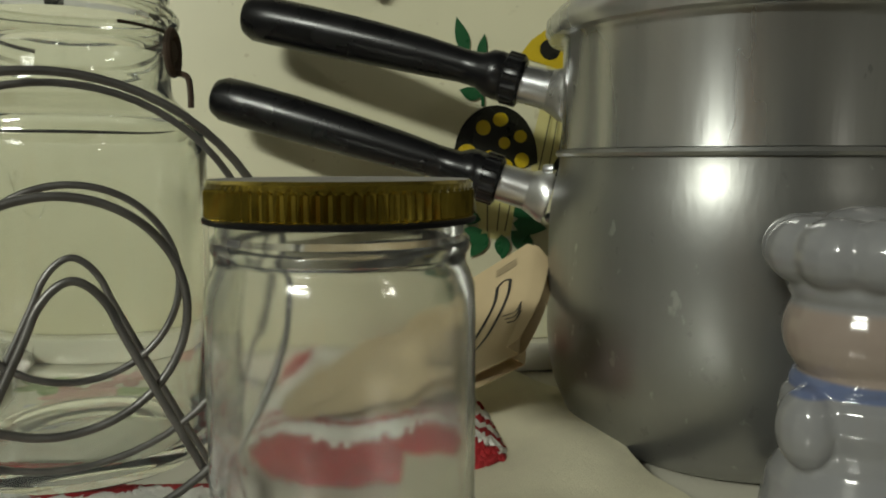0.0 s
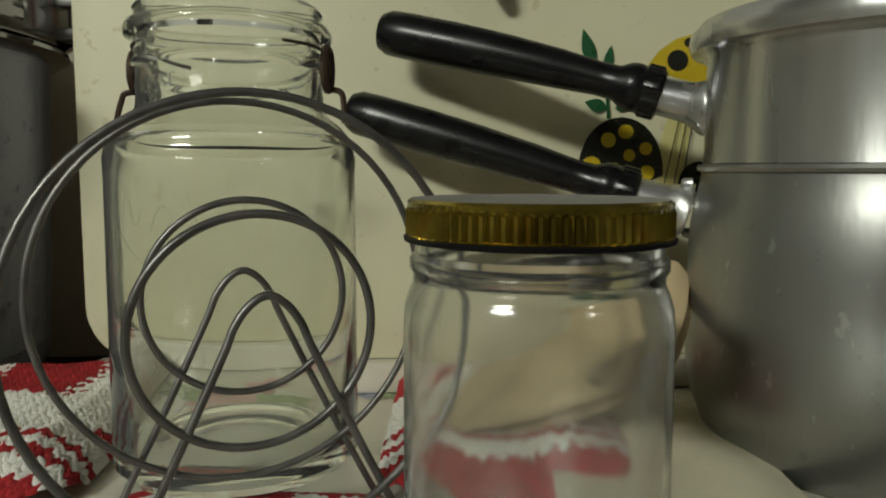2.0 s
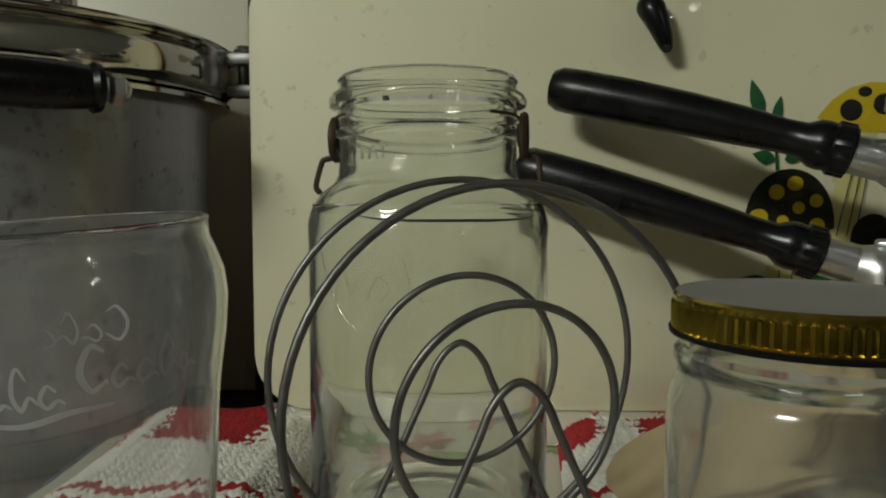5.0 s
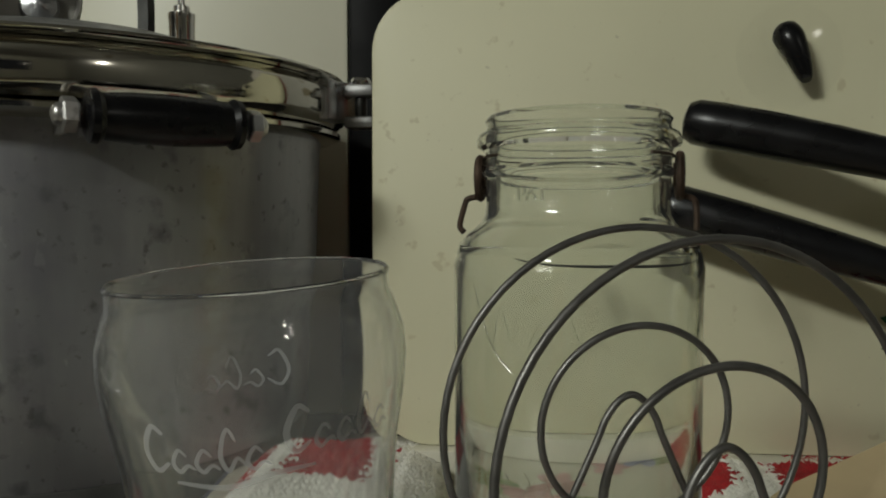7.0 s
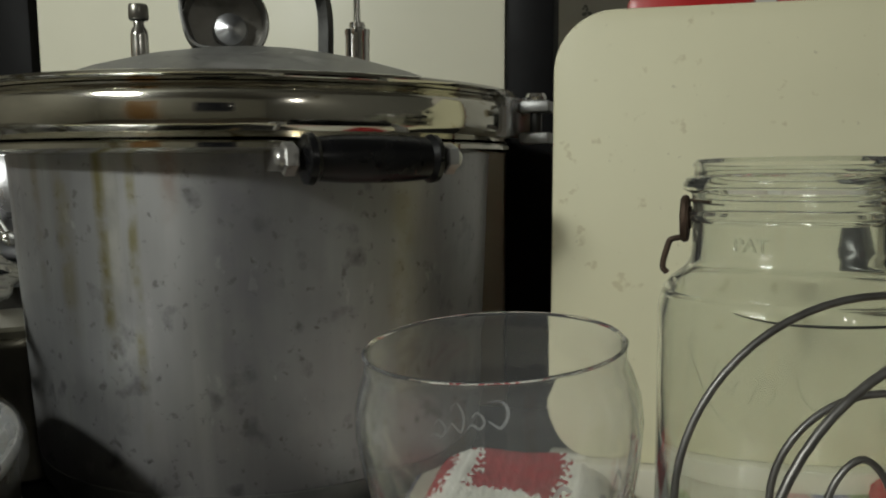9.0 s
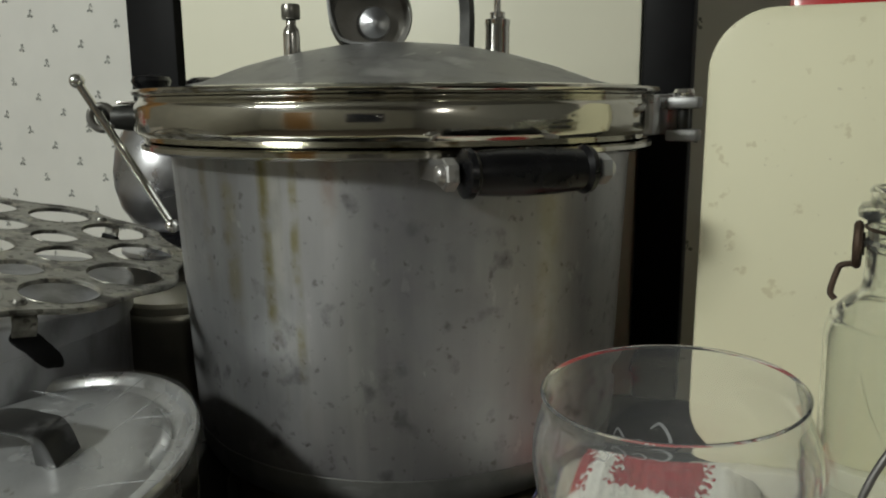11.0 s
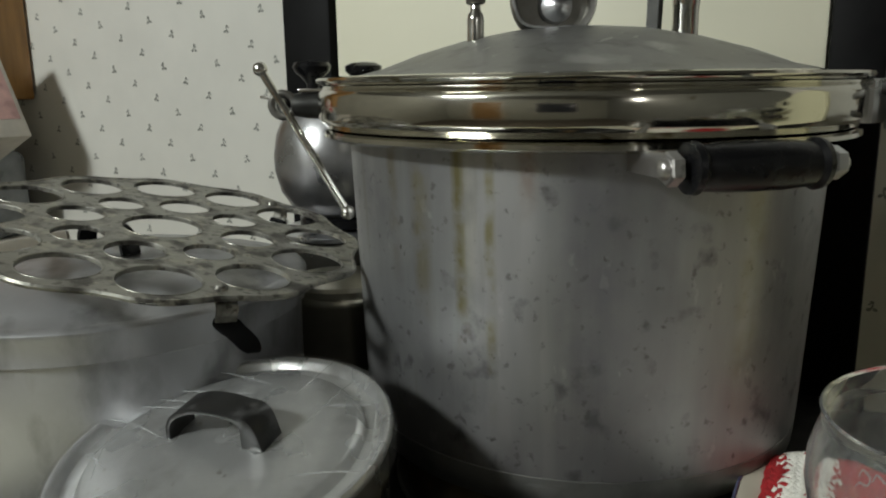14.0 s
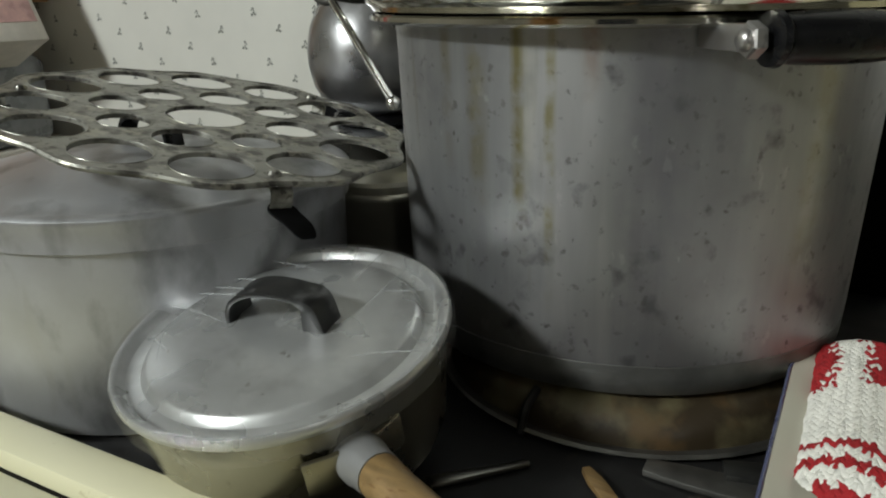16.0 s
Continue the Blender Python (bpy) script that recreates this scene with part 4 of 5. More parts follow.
prof = [(0, 0.010), (0.020, 0.008), (0.026, 0.001), (0.029, 0.0), (0.031, 0.003), (0.0322, 0.010), (0.0345, 0.025), (0.0375, 0.045), (0.0395, 0.060), (0.0405, 0.070), (0.0425, 0.085), (0.0455, 0.1), (0.0468, 0.111), (0.0462, 0.119), (0.0440, 0.126), (0.0424, 0.130), (0.0424, 0.134), (0.0428, 0.1355),
        (0.0420, 0.1362), (0.0411, 0.1352), (0.0410, 0.130), (0.0427, 0.1255), (0.0449, 0.1185), (0.0455, 0.111), (0.0442, 0.1), (0.0411, 0.0852), (0.0391, 0.0702), (0.038, 0.06), (0.036, 0.0452), (0.0325, 0.026), (0.0285, 0.018), (0, 0.0165)]
prof = [(r * 0.984, z * 1.012) for r, z in prof]
part("glass_body", lathe(prof, 96), GLASS_THIN, tumbler, "clear thin glass")


def on_bell(angle, z):
    z0 = [(0.060, 0.0397), (0.070, 0.0407), (0.085, 0.0427), (0.1, 0.0457), (0.111, 0.0470), (0.119, 0.0464)]
    r = z0[0][1]
    for (a, ra), (b, rb) in zip(z0, z0[1:]):
        if z >= a:
            r = ra + (rb - ra) * min(1, (z - a) / (b - a))
    return out_from(angle, (r + 0.0003) * 0.984, z * 1.012)


def swirl(points, width):
    """A flat frosted stroke on the glass through (angle, height) pairs."""
    path = smooth_path([(a, z, 0) for a, z in points], 6)
    bm = bmesh.new()
    rows = []
    for i, p in enumerate(path):
        d = (path[min(i + 1, len(path) - 1)] - path[max(i - 1, 0)])
        d = Vector((d.x * 0.00078, d.y, 0))
        d = d.normalized() if d.length else Vector((1, 0, 0))
        w = width * (0.45 + 0.55 * math.sin(math.pi * (i + 0.5) / len(path)))
        o = Vector((-d.y / 0.00078, d.x, 0)) * w
        rows.append((bm.verts.new(on_bell(p.x + o.x, p.y + o.y)), bm.verts.new(on_bell(p.x - o.x, p.y - o.y))))
    for a, b in zip(rows, rows[1:]):
        bm.faces.new((a[0], a[1], b[1], b[0]))
    return part("frosted_stroke", bm, ETCH, tumbler, "frosted white stroke", smooth=False)


def frosted_word(start, step, count, z, tall, width):
    """A run of looping strokes like flowing script: one tall bowl, then low loops, with a tail below."""
    swirl([(start + step * 0.75, z + tall * 0.85), (start + step * 0.35, z + tall), (start, z + tall * 0.45), (start + step * 0.3, z), (start + step * 0.8, z + tall * 0.2)], width)
    for k in range(1, count):
        o = start + step * (0.15 + 0.8 * k)
        h = tall * (0.95 if k == count - 2 else 0.5)
        swirl([(o + step * 0.5, z + h * 0.7), (o + step * 0.25, z + h), (o, z + h * 0.4), (o + step * 0.2, z), (o + step * 0.5, z + h * 0.3), (o + step * 0.75, z + h * 0.1)], width * 0.7)


frosted_word(-54, 10.5, 5, 0.0945, 0.012, 0.0009)
frosted_word(-102, 10.5, 5, 0.0915, 0.012, 0.0009)
frosted_word(104, 13, 4, 0.0905, 0.012, 0.0007)
swirl([(-92, 0.0885), (-74, 0.0870), (-58, 0.0895), (-44, 0.0900)], 0.0009)

# ---- wire stand ----
wires = thing("wire_stand", "grey steel wire stand with coiled rings", "wire stand", pose(0, 0, 0))
U = Vector((0.894, 0.447, 0))
UP = Vector((0, 0, 1))
WR = 0.0013


def hoop(centre, radius, turn, lean, n=64):
    """A ring that stands upright, turned about z and leaning by degrees."""
    m = Matrix.Translation(centre) @ pose(0, 0, 0, 0, 0, turn) @ pose(0, 0, 0, lean, 0, 0)
    return [m @ Vector((radius * math.cos(2 * math.pi * k / n), 0, radius * math.sin(2 * math.pi * k / n))) for k in range(n)]


for name, c, r, turn, lean in (("outer_ring", (-0.1282, 0.2545, 0.0866), 0.0662, 26.5, 1.7), ("outer_ring", (-0.1056, 0.2055, 0.0866), 0.0648, 30.0, -2.4), ("inner_ring", (-0.1272, 0.2591, 0.0847), 0.0349, 26.5, 5.0), ("inner_ring", (-0.1062, 0.2070, 0.0836), 0.0345, 30.0, 6.0)):
    part(name, tube(hoop(c, r, turn, lean), WR, 10, closed=True), WIRE, wires)
for c in ((-0.1294, 0.2627, 0.094), (-0.1038, 0.2105, 0.094)):
    c = Vector(c)
    pts = [c + U * x + UP * z for x, z in ((-0.050, -0.0925), (-0.046, -0.085), (-0.030, -0.053), (-0.0135, -0.018), (-0.0095, -0.0085), (-0.005, -0.0025), (0.0, 0.0), (0.005, -0.0025), (0.0095, -0.0085), (0.0135, -0.018), (0.030, -0.053), (0.046, -0.085), (0.050, -0.0925))]
    part("bent_leg", tube(smooth_path(pts, 5), WR, 10), WIRE, wires)
for s in (-0.050, 0.050):
    part("foot_bar", tube([Vector((-0.1294, 0.2627, 0.0016)) + U * s, Vector((-0.1038, 0.2105, 0.0016)) + U * s], WR, 10), WIRE, wires)

# ---- double boiler ----
PC = (0.138, 0.36)
boiler = thing("double_boiler", "brushed aluminium double boiler with two black handles", "double boiler", pose(*PC, -0.002))
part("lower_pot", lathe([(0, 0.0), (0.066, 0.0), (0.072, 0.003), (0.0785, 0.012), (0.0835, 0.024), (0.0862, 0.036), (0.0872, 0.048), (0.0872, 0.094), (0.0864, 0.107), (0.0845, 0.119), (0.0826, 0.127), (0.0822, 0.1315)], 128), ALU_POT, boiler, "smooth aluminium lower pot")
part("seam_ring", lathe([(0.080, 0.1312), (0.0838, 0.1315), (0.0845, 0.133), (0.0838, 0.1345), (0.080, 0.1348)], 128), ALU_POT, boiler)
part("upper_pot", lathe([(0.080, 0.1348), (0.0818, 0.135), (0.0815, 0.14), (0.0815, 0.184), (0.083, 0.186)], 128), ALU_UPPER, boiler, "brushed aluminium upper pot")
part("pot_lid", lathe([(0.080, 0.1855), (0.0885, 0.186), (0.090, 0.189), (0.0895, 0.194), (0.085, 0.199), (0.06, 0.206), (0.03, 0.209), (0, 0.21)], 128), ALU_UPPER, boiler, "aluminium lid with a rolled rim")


def pot_handle(root, tip, drop):
    """A ferrule on the pot wall and a tapering grip."""
    a, b = Vector(root), Vector(tip)
    d = (b - a)
    L = d.length
    d.normalize()
    f = part("ferrule", tube([a - d * 0.006, a + d * 0.002, a + d * 0.022], [0.0108, 0.0102, 0.0094], 24), ALU_OLD, boiler, "bright metal ferrule")
    part("ferrule_flange", tube([a - d * 0.005, a - d * 0.002, a + d * 0.002, a + d * 0.006], [0.0140, 0.0136, 0.0118, 0.0102], 24), ALU_UPPER, f, "flared foot of the ferrule")
    for s in (-1, 1):
        n = Vector((a.x, a.y, 0)).normalized()
        w = Vector((-n.y, n.x, 0))
        q = n * (a - d * 0.004).to_2d().length + w * 0.004 * s + Vector((0, 0, a.z + 0.0125 * s))
        part("rivet", lathe([(0.0026, -0.004), (0.0026, 0.0), (0.0018, 0.0012), (0, 0.0017)], 12, m=Matrix.Translation(q) @ n.to_track_quat("Z", "Y").to_matrix().to_4x4()), ALU_OLD, f)
    pts, radii = [], []
    for t, r in ((0.115, 0.011), (0.125, 0.0128), (0.165, 0.0128), (0.175, 0.0118), (0.19, 0.0122), (0.215, 0.0118), (0.245, 0.0088), (0.30, 0.0085), (0.42, 0.0100), (0.58, 0.0112), (0.75, 0.0120), (0.9, 0.0122), (0.965, 0.0118), (0.992, 0.0095), (1.0, 0.005)):
        pts.append(a + d * L * t + Vector((0, 0, drop * math.sin(math.pi * t))))
        radii.append(r)
    part("grip", tube(pts, radii, 24), BAKELITE, boiler, "black bakelite grip")
    s1 = d.orthogonal().normalized()
    s2 = d.cross(s1)
    bm = bmesh.new()
    rings = []
    for t, r in ((0.118, 0.011), (0.123, 0.0134), (0.166, 0.0134), (0.172, 0.0115)):
        c = a + d * L * t + Vector((0, 0, drop * math.sin(math.pi * t)))
        rings.append([bm.verts.new(c + (s1 * math.cos(2 * math.pi * k / 56) + s2 * math.sin(2 * math.pi * k / 56)) * (r - (0.0009 if k % 4 < 2 else 0))) for k in range(56)])
    for p, q in zip(rings, rings[1:]):
        for k in range(56):
            bm.faces.new((p[k], p[(k + 1) % 56], q[(k + 1) % 56], q[k]))
    bmesh.ops.recalc_face_normals(bm, faces=bm.faces)
    part("grip_collar", bm, BAKELITE, boiler, "fluted black collar")


def rel(p):
    return (p[0] - PC[0], p[1] - PC[1], p[2] + 0.002)


pot_handle(rel((0.0585, 0.385, 0.1612)), rel((-0.1045, 0.4165, 0.2040)), 0.002)
pot_handle(rel((0.0490, 0.389, 0.111)), rel((-0.122, 0.415, 0.1620)), 0.001)

# ---- saucepan ----
sp = Vector((-0.002, -0.197, 1)).normalized()
su = (Vector((1, 0, 0)) - sp * sp.x).normalized()
tilt = Matrix((su, sp.cross(su), sp)).transposed().to_4x4()
PAN = Vector((-0.5642, 0.1696, 0.0500))
pan = thing("saucepan", "aluminium saucepan with wooden handle, lid wrapped in cling film", "saucepan", Matrix.Translation(PAN) @ tilt)
inv = (Matrix.Translation(PAN) @ tilt).inverted()
part("pan_body", lathe([(0, -0.072), (0.072, -0.072), (0.0775, -0.069), (0.0805, -0.062), (0.0870, -0.012), (0.0882, -0.006)], 96), PAN_SIDE, pan, "worn aluminium body")
lid = part("pan_lid", lathe([(0.0885, -0.0065), (0.0903, -0.0060), (0.0915, -0.0035), (0.0912, -0.001), (0.0902, 0.0004), (0.0888, 0.0002), (0.0865, -0.0015), (0.084, -0.0050), (0.081, -0.0058), (0.0765, -0.0052), (0.0735, -0.0015), (0.0715, -0.0003), (0.05, 0.0008), (0.02, 0.0014), (0, 0.0016)], 96), ALU_LIDPAN, pan, "dull aluminium lid")


def strap(points, width, thick, across):
    """A flat band along points, as wide as width in the direction across, which may change along it."""
    bm = bmesh.new()
    pts = [Vector(p) for p in points]
    rows = []
    for i, p in enumerate(pts):
        d = (pts[min(i + 1, len(pts) - 1)] - pts[max(i - 1, 0)]).normalized()
        w = Vector(across).normalized()
        up = w.cross(d).normalized()
        h = width[i] if isinstance(width, list) else width
        t = thick[i] if isinstance(thick, list) else thick
        rows.append([bm.verts.new(p + w * h * a + up * t * b) for a, b in ((-0.5, -0.5), (0.5, -0.5), (0.5, 0.5), (-0.5, 0.5))])
    for a, b in zip(rows, rows[1:]):
        for k in range(4):
            bm.faces.new((a[k], a[(k + 1) % 4], b[(k + 1) % 4], b[k]))
    bm.faces.new(rows[0][::-1]), bm.faces.new(rows[-1])
    bmesh.ops.recalc_face_normals(bm, faces=bm.faces)
    bmesh.ops.bevel(bm, geom=[e for e in bm.edges if len(e.link_faces) == 2 and e.calc_face_angle(0) > 0.7], offset=0.0008, segments=2, profile=0.5, affect="EDGES")
    return bm


part("front_bracket", strap(smooth_path([(0.006, -0.022, 0.2815), (-0.010, -0.030, 0.2812), (-0.0225, -0.0375, 0.2850), (-0.0275, -0.0410, 0.2980), (-0.0275, -0.0430, 0.3150), (-0.0200, -0.0470, 0.3300), (-0.0060, -0.0480, 0.3340)], 4), 0.013, 0.0026, (0.45, -0.89, 0)), ALU_LID, bail, "flat bent metal bracket")

ax = Vector((0.970, 0.243, 0)).normalized()
ay = Vector((-0.243, 0.970, 0))
arch = [(-0.0310, 0.0003), (-0.0300, 0.0075), (-0.0255, 0.0145), (-0.0150, 0.0195), (-0.003, 0.0212), (0.009, 0.0205), (0.0190, 0.0182), (0.0235, 0.0140), (0.0240, 0.0005)]
part("lid_knob", strap(smooth_path([ax * x + Vector((-0.0030, 0.0045, z)) for x, z in arch], 4), [0.021 - 0.003 * k / 32 for k in range(33)], [0.003] * 22 + [0.003 + 0.0011 * k for k in range(11)], ay), KNOB, lid, "scuffed black arched knob under cling film")


def film_sheet():
    """Thin clinging wrap over the lid with radiating creases."""
    bm = bmesh.new()
    rng = random.Random(8)
    n, rings = 96, []
    for r, z in ((0.004, 0.0022), (0.045, 0.0020), (0.060, 0.0018), (0.072, 0.0014), (0.080, 0.0008), (0.0885, 0.0020), (0.0918, 0.0012), (0.0932, -0.006), (0.0925, -0.014)):
        rings.append([bm.verts.new((r * math.cos(2 * math.pi * k / n), r * math.sin(2 * math.pi * k / n), z + 0.0014 * (r / 0.09) ** 2 * (1 if r < 0.082 else 0.15) * noise.noise(Vector((5 * math.cos(2 * math.pi * k / n) * r / 0.06, 9 * math.sin(2 * math.pi * k / n) * r / 0.06, 3))) + 0.0004)) for k in range(n)])
    for a, b in zip(rings, rings[1:]):
        for k in range(n):
            bm.faces.new((a[k], b[k], b[(k + 1) % n], a[(k + 1) % n]))
    return bm


wrap = part("cling_film", film_sheet(), FILM, lid, "clear cling film with creases")
rng = random.Random(31)
for a0, r0, a1, r1 in ((178, 0.090, 128, 0.034), (184, 0.090, 140, 0.030), (170, 0.090, 118, 0.044), (192, 0.089, 205, 0.035), (150, 0.090, 112, 0.055), (74, 0.088, 44, 0.045), (60, 0.088, 22, 0.086), (48, 0.088, 62, 0.052), (10, 0.089, 355, 0.058), (92, 0.088, 84, 0.050), (105, 0.088, 96, 0.062), (215, 0.075, 232, 0.060), (206, 0.070, 238, 0.066)):
    p, q = out_from(a0, r0, 0.0018), out_from(a1, r1, 0.0026)
    mid = (p + q) / 2 + Vector((rng.uniform(-1, 1), rng.uniform(-1, 1), 0)) * 0.002 + Vector((0, 0, rng.uniform(0.0, 0.0006)))
    path = smooth_path([p, mid, q], 8)
    part("film_crease", tube(path, [0.00008 + rng.uniform(0.00012, 0.00030) * math.sin(math.pi * (k + 0.5) / len(path)) for k in range(len(path))], 5), CREASE, wrap, "pulled crease with its shine painted pale")
root = Vector((-0.4745, 0.1390, 0.0165)) - PAN
outw = Vector((0.93, -0.32, 0.08)).normalized()
loc = inv.to_3x3()
root_l = inv @ (PAN + root)
out_l = (loc @ outw).normalized()
side_l = out_l.cross(Vector((0, 0, 1))).normalized()
socket = part("handle_socket", tube([root_l - out_l * 0.012, root_l - out_l * 0.002, root_l + out_l * 0.003, root_l + out_l * 0.012], [0.0125, 0.0125, 0.0115, 0.0110], 24), RUBBER, pan, "grey metal handle socket")
part("socket_plate", strap([root_l - side_l * 0.026 - out_l * 0.0135, root_l - side_l * 0.012 - out_l * 0.0085, root_l + side_l * 0.012 - out_l * 0.0085, root_l + side_l * 0.026 - out_l * 0.0135], 0.018, 0.003, (0, 0, 1)), PAN_SIDE, socket, "pressed fixing plate")
part("wooden_handle", tube([root_l + out_l * s for s in (0.010, 0.013, 0.03, 0.06, 0.10, 0.135, 0.15, 0.155)], [0.0095, 0.0108, 0.0098, 0.0095, 0.0112, 0.0118, 0.0105, 0.006], 20), WOOD, pan, "worn wooden handle")

# ---- roaster, rack, pots behind ----
roaster = thing("roasting_pot", "large aluminium roaster with low domed lid", "roaster", pose(-0.762, 0.224, -0.04))
part("roaster_body", lathe([(0, 0.0), (0.125, 0.0), (0.131, 0.003), (0.1345, 0.012), (0.1355, 0.118), (0.1365, 0.124)], 128), ROASTER, roaster, "worn aluminium body")
rlid = part("roaster_lid", lathe([(0.1355, 0.122), (0.1388, 0.1235), (0.1390, 0.138), (0.1402, 0.140), (0.1402, 0.1425), (0.1385, 0.144), (0.132, 0.1445), (0.128, 0.1438), (0.12, 0.148), (0.09, 0.156), (0.05, 0.161), (0, 0.163)], 128), ROASTER, roaster, "dull domed lid with rolled edge")
part("lid_grip", strap(smooth_path([(-0.03, 0.0, 0.162), (-0.026, 0.0, 0.174), (-0.012, 0.0, 0.181), (0.012, 0.0, 0.181), (0.026, 0.0, 0.174), (0.03, 0.0, 0.162)], 4), 0.014, 0.004, (0, 1, 0)), BAKELITE, rlid, "black strap grip")
rn = Vector((0.191, 0.0634, 1)).normalized()
ru = (Vector((1, 0, 0)) - rn * rn.x).normalized()
rtilt = Matrix((ru, rn.cross(ru), rn)).transposed().to_4x4()
rack = thing("canning_rack", "round tarnished metal rack with many holes, lying on the roaster", "rack", Matrix.Translation((-0.7100, 0.2364, 0.1400)) @ rtilt)
RR = 0.1385
PHASE = radians(-3.4)
holes = [(0, 0, 0.0262)]
for k in range(8):
    a = PHASE + 2 * math.pi * k / 8
    holes.append((0.0580 * math.cos(a), 0.0580 * math.sin(a), 0.0183 if k % 2 else 0.0160))
for k in range(12):
    a = PHASE + 2 * math.pi * k / 12
    holes.append((0.1062 * math.cos(a), 0.1062 * math.sin(a), 0.0236 if k % 2 else 0.0222))


def rack_plate():
    bm = bmesh.new()
    n = 144
    rim = [RR - 0.003 + 0.0032 * math.cos(12 * (2 * math.pi * k / n - PHASE)) for k in range(n)]
    loops = [[(rim[k] * math.cos(2 * math.pi * k / n), rim[k] * math.sin(2 * math.pi * k / n)) for k in range(n)]]
    for x, y, r in holes:
        loops.append([(x + r * math.cos(2 * math.pi * k / 36), y + r * math.sin(2 * math.pi * k / 36)) for k in range(36)])
    edges = []
    for lp in loops:
        vs = [bm.verts.new((x, y, 0)) for x, y in lp]
        edges += [bm.edges.new((vs[i], vs[(i + 1) % len(vs)])) for i in range(len(vs))]
    bmesh.ops.triangle_fill(bm, use_beauty=True, use_dissolve=False, edges=edges)
    drop = [f for f in bm.faces if any(all((v.co - Vector((x, y, 0))).length < r * 1.01 for v in f.verts) for x, y, r in holes)]
    if drop:
        bmesh.ops.delete(bm, geom=drop, context="FACES_ONLY")
    ext = bmesh.ops.extrude_face_region(bm, geom=bm.faces[:])
    bmesh.ops.translate(bm, verts=[v for v in ext["geom"] if isinstance(v, bmesh.types.BMVert)], vec=(0, 0, 0.0028))
    bmesh.ops.recalc_face_normals(bm, faces=bm.faces)
    return bm


plate = part("plate", rack_plate(), RACK, rack, "perforated tarnished plate")
for x, y, r in holes:
    part("hole_rim", tube([(x + (r + 0.0006) * math.cos(2 * math.pi * k / 36), y + (r + 0.0006) * math.sin(2 * math.pi * k / 36), 0.0024) for k in range(36)], 0.0008, 6, closed=True), RACK, plate)
part("outer_rim", tube([((RR - 0.004 + 0.0032 * math.cos(12 * (2 * math.pi * k / 144 - PHASE))) * math.cos(2 * math.pi * k / 144), (RR - 0.004 + 0.0032 * math.cos(12 * (2 * math.pi * k / 144 - PHASE))) * math.sin(2 * math.pi * k / 144), 0.0018) for k in range(144)], 0.0017, 6, closed=True), RACK, plate)
ri = (Matrix.Translation((-0.7100, 0.2364, 0.1400)) @ rtilt).inverted()
screw = ri @ Vector((-0.5974, 0.199, 0.1224))
for ang in (0, 120, 240):
    q = Matrix.Rotation(radians(ang), 4, "Z") @ Vector((screw.x, screw.y, 0))
    rad, tan = q.normalized(), Vector((-q.normalized().y, q.normalized().x, 0))
    leg = part("rack_leg", strap(smooth_path([q + Vector((0, 0, -0.001)), q + rad * 0.010 + Vector((0, 0, -0.0012)), q + rad * 0.0135 + Vector((0, 0, -0.005)), q + rad * 0.0130 + Vector((0, 0, -0.0125))], 4), 0.013, 0.002, tan), RACK, rack, "bent grey bracket leg")
    part("foot_tab", strap(smooth_path([q + rad * 0.0095 + Vector((0, 0, -0.0115)), q + rad * 0.0150 + tan * 0.002 + Vector((0, 0, -0.0145)), q + rad * 0.0205 + tan * 0.009 + Vector((0, 0, -0.0205)), q + rad * 0.0235 + tan * 0.014 + Vector((0, 0, -0.028))], 4), [0.012, 0.014, 0.016, 0.017, 0.017, 0.017, 0.017, 0.016, 0.016, 0.015, 0.014, 0.012, 0.008], 0.0024, tan), BLACK_METAL, leg, "black curved foot tab")
    part("rivet", lathe([(0.0042, 0.0), (0.0042, 0.0016), (0.003, 0.0034), (0, 0.004)], 14, m=Matrix.Translation(q + Vector((0, 0, 0.002)))), RACK, leg, "rivet head")

canister = thing("steel_canister", "small dark steel canister between the roaster and canner", "canister", pose(-0.6875, 0.3835, -0.04))
part("canister_body", lathe([(0, 0.0), (0.037, 0.0), (0.041, 0.003), (0.042, 0.01), (0.042, 0.10), (0.0435, 0.103), (0.0435, 0.108), (0.042, 0.110)], 64), CAN_STEEL, canister)
part("canister_lid", lathe([(0.042, 0.110), (0.0435, 0.111), (0.0435, 0.116), (0.041, 0.119), (0.02, 0.122), (0, 0.123)], 64), CAN_STEEL, canister)

stock = thing("dark_pot", "squat dark pot under the round kettle", "pot", pose(-0.795, 0.492, -0.04))
part("pot_body", lathe([(0, 0.0), (0.05, 0.0), (0.056, 0.004), (0.058, 0.012), (0.058, 0.125), (0.060, 0.128)], 64), DARK_POT, stock)
part("pot_cover", lathe([(0.058, 0.128), (0.0615, 0.129), (0.0615, 0.133), (0.058, 0.135), (0.02, 0.138), (0, 0.1385)], 64), ALU_OLD, stock, "flat dull cover")
kettle = thing("round_kettle", "round polished steel kettle with black knobs", "kettle", pose(-0.789, 0.490, 0.0985))
part("kettle_body", lathe([(0, 0.010), (0.036, 0.010), (0.050, 0.020), (0.060, 0.036), (0.065, 0.056), (0.0655, 0.072), (0.062, 0.092), (0.054, 0.110), (0.044, 0.122), (0.040, 0.125)], 72), STEEL_DULL, kettle, "polished steel belly")
part("kettle_base", lathe([(0, 0.0), (0.040, 0.0), (0.043, 0.002), (0.043, 0.009), (0.038, 0.0115), (0, 0.0115)], 48), BAKELITE, kettle, "black base ring")
klid = part("kettle_lid", lathe([(0.040, 0.125), (0.043, 0.126), (0.042, 0.130), (0.02, 0.136), (0.0, 0.138)], 48), CHROME, kettle)
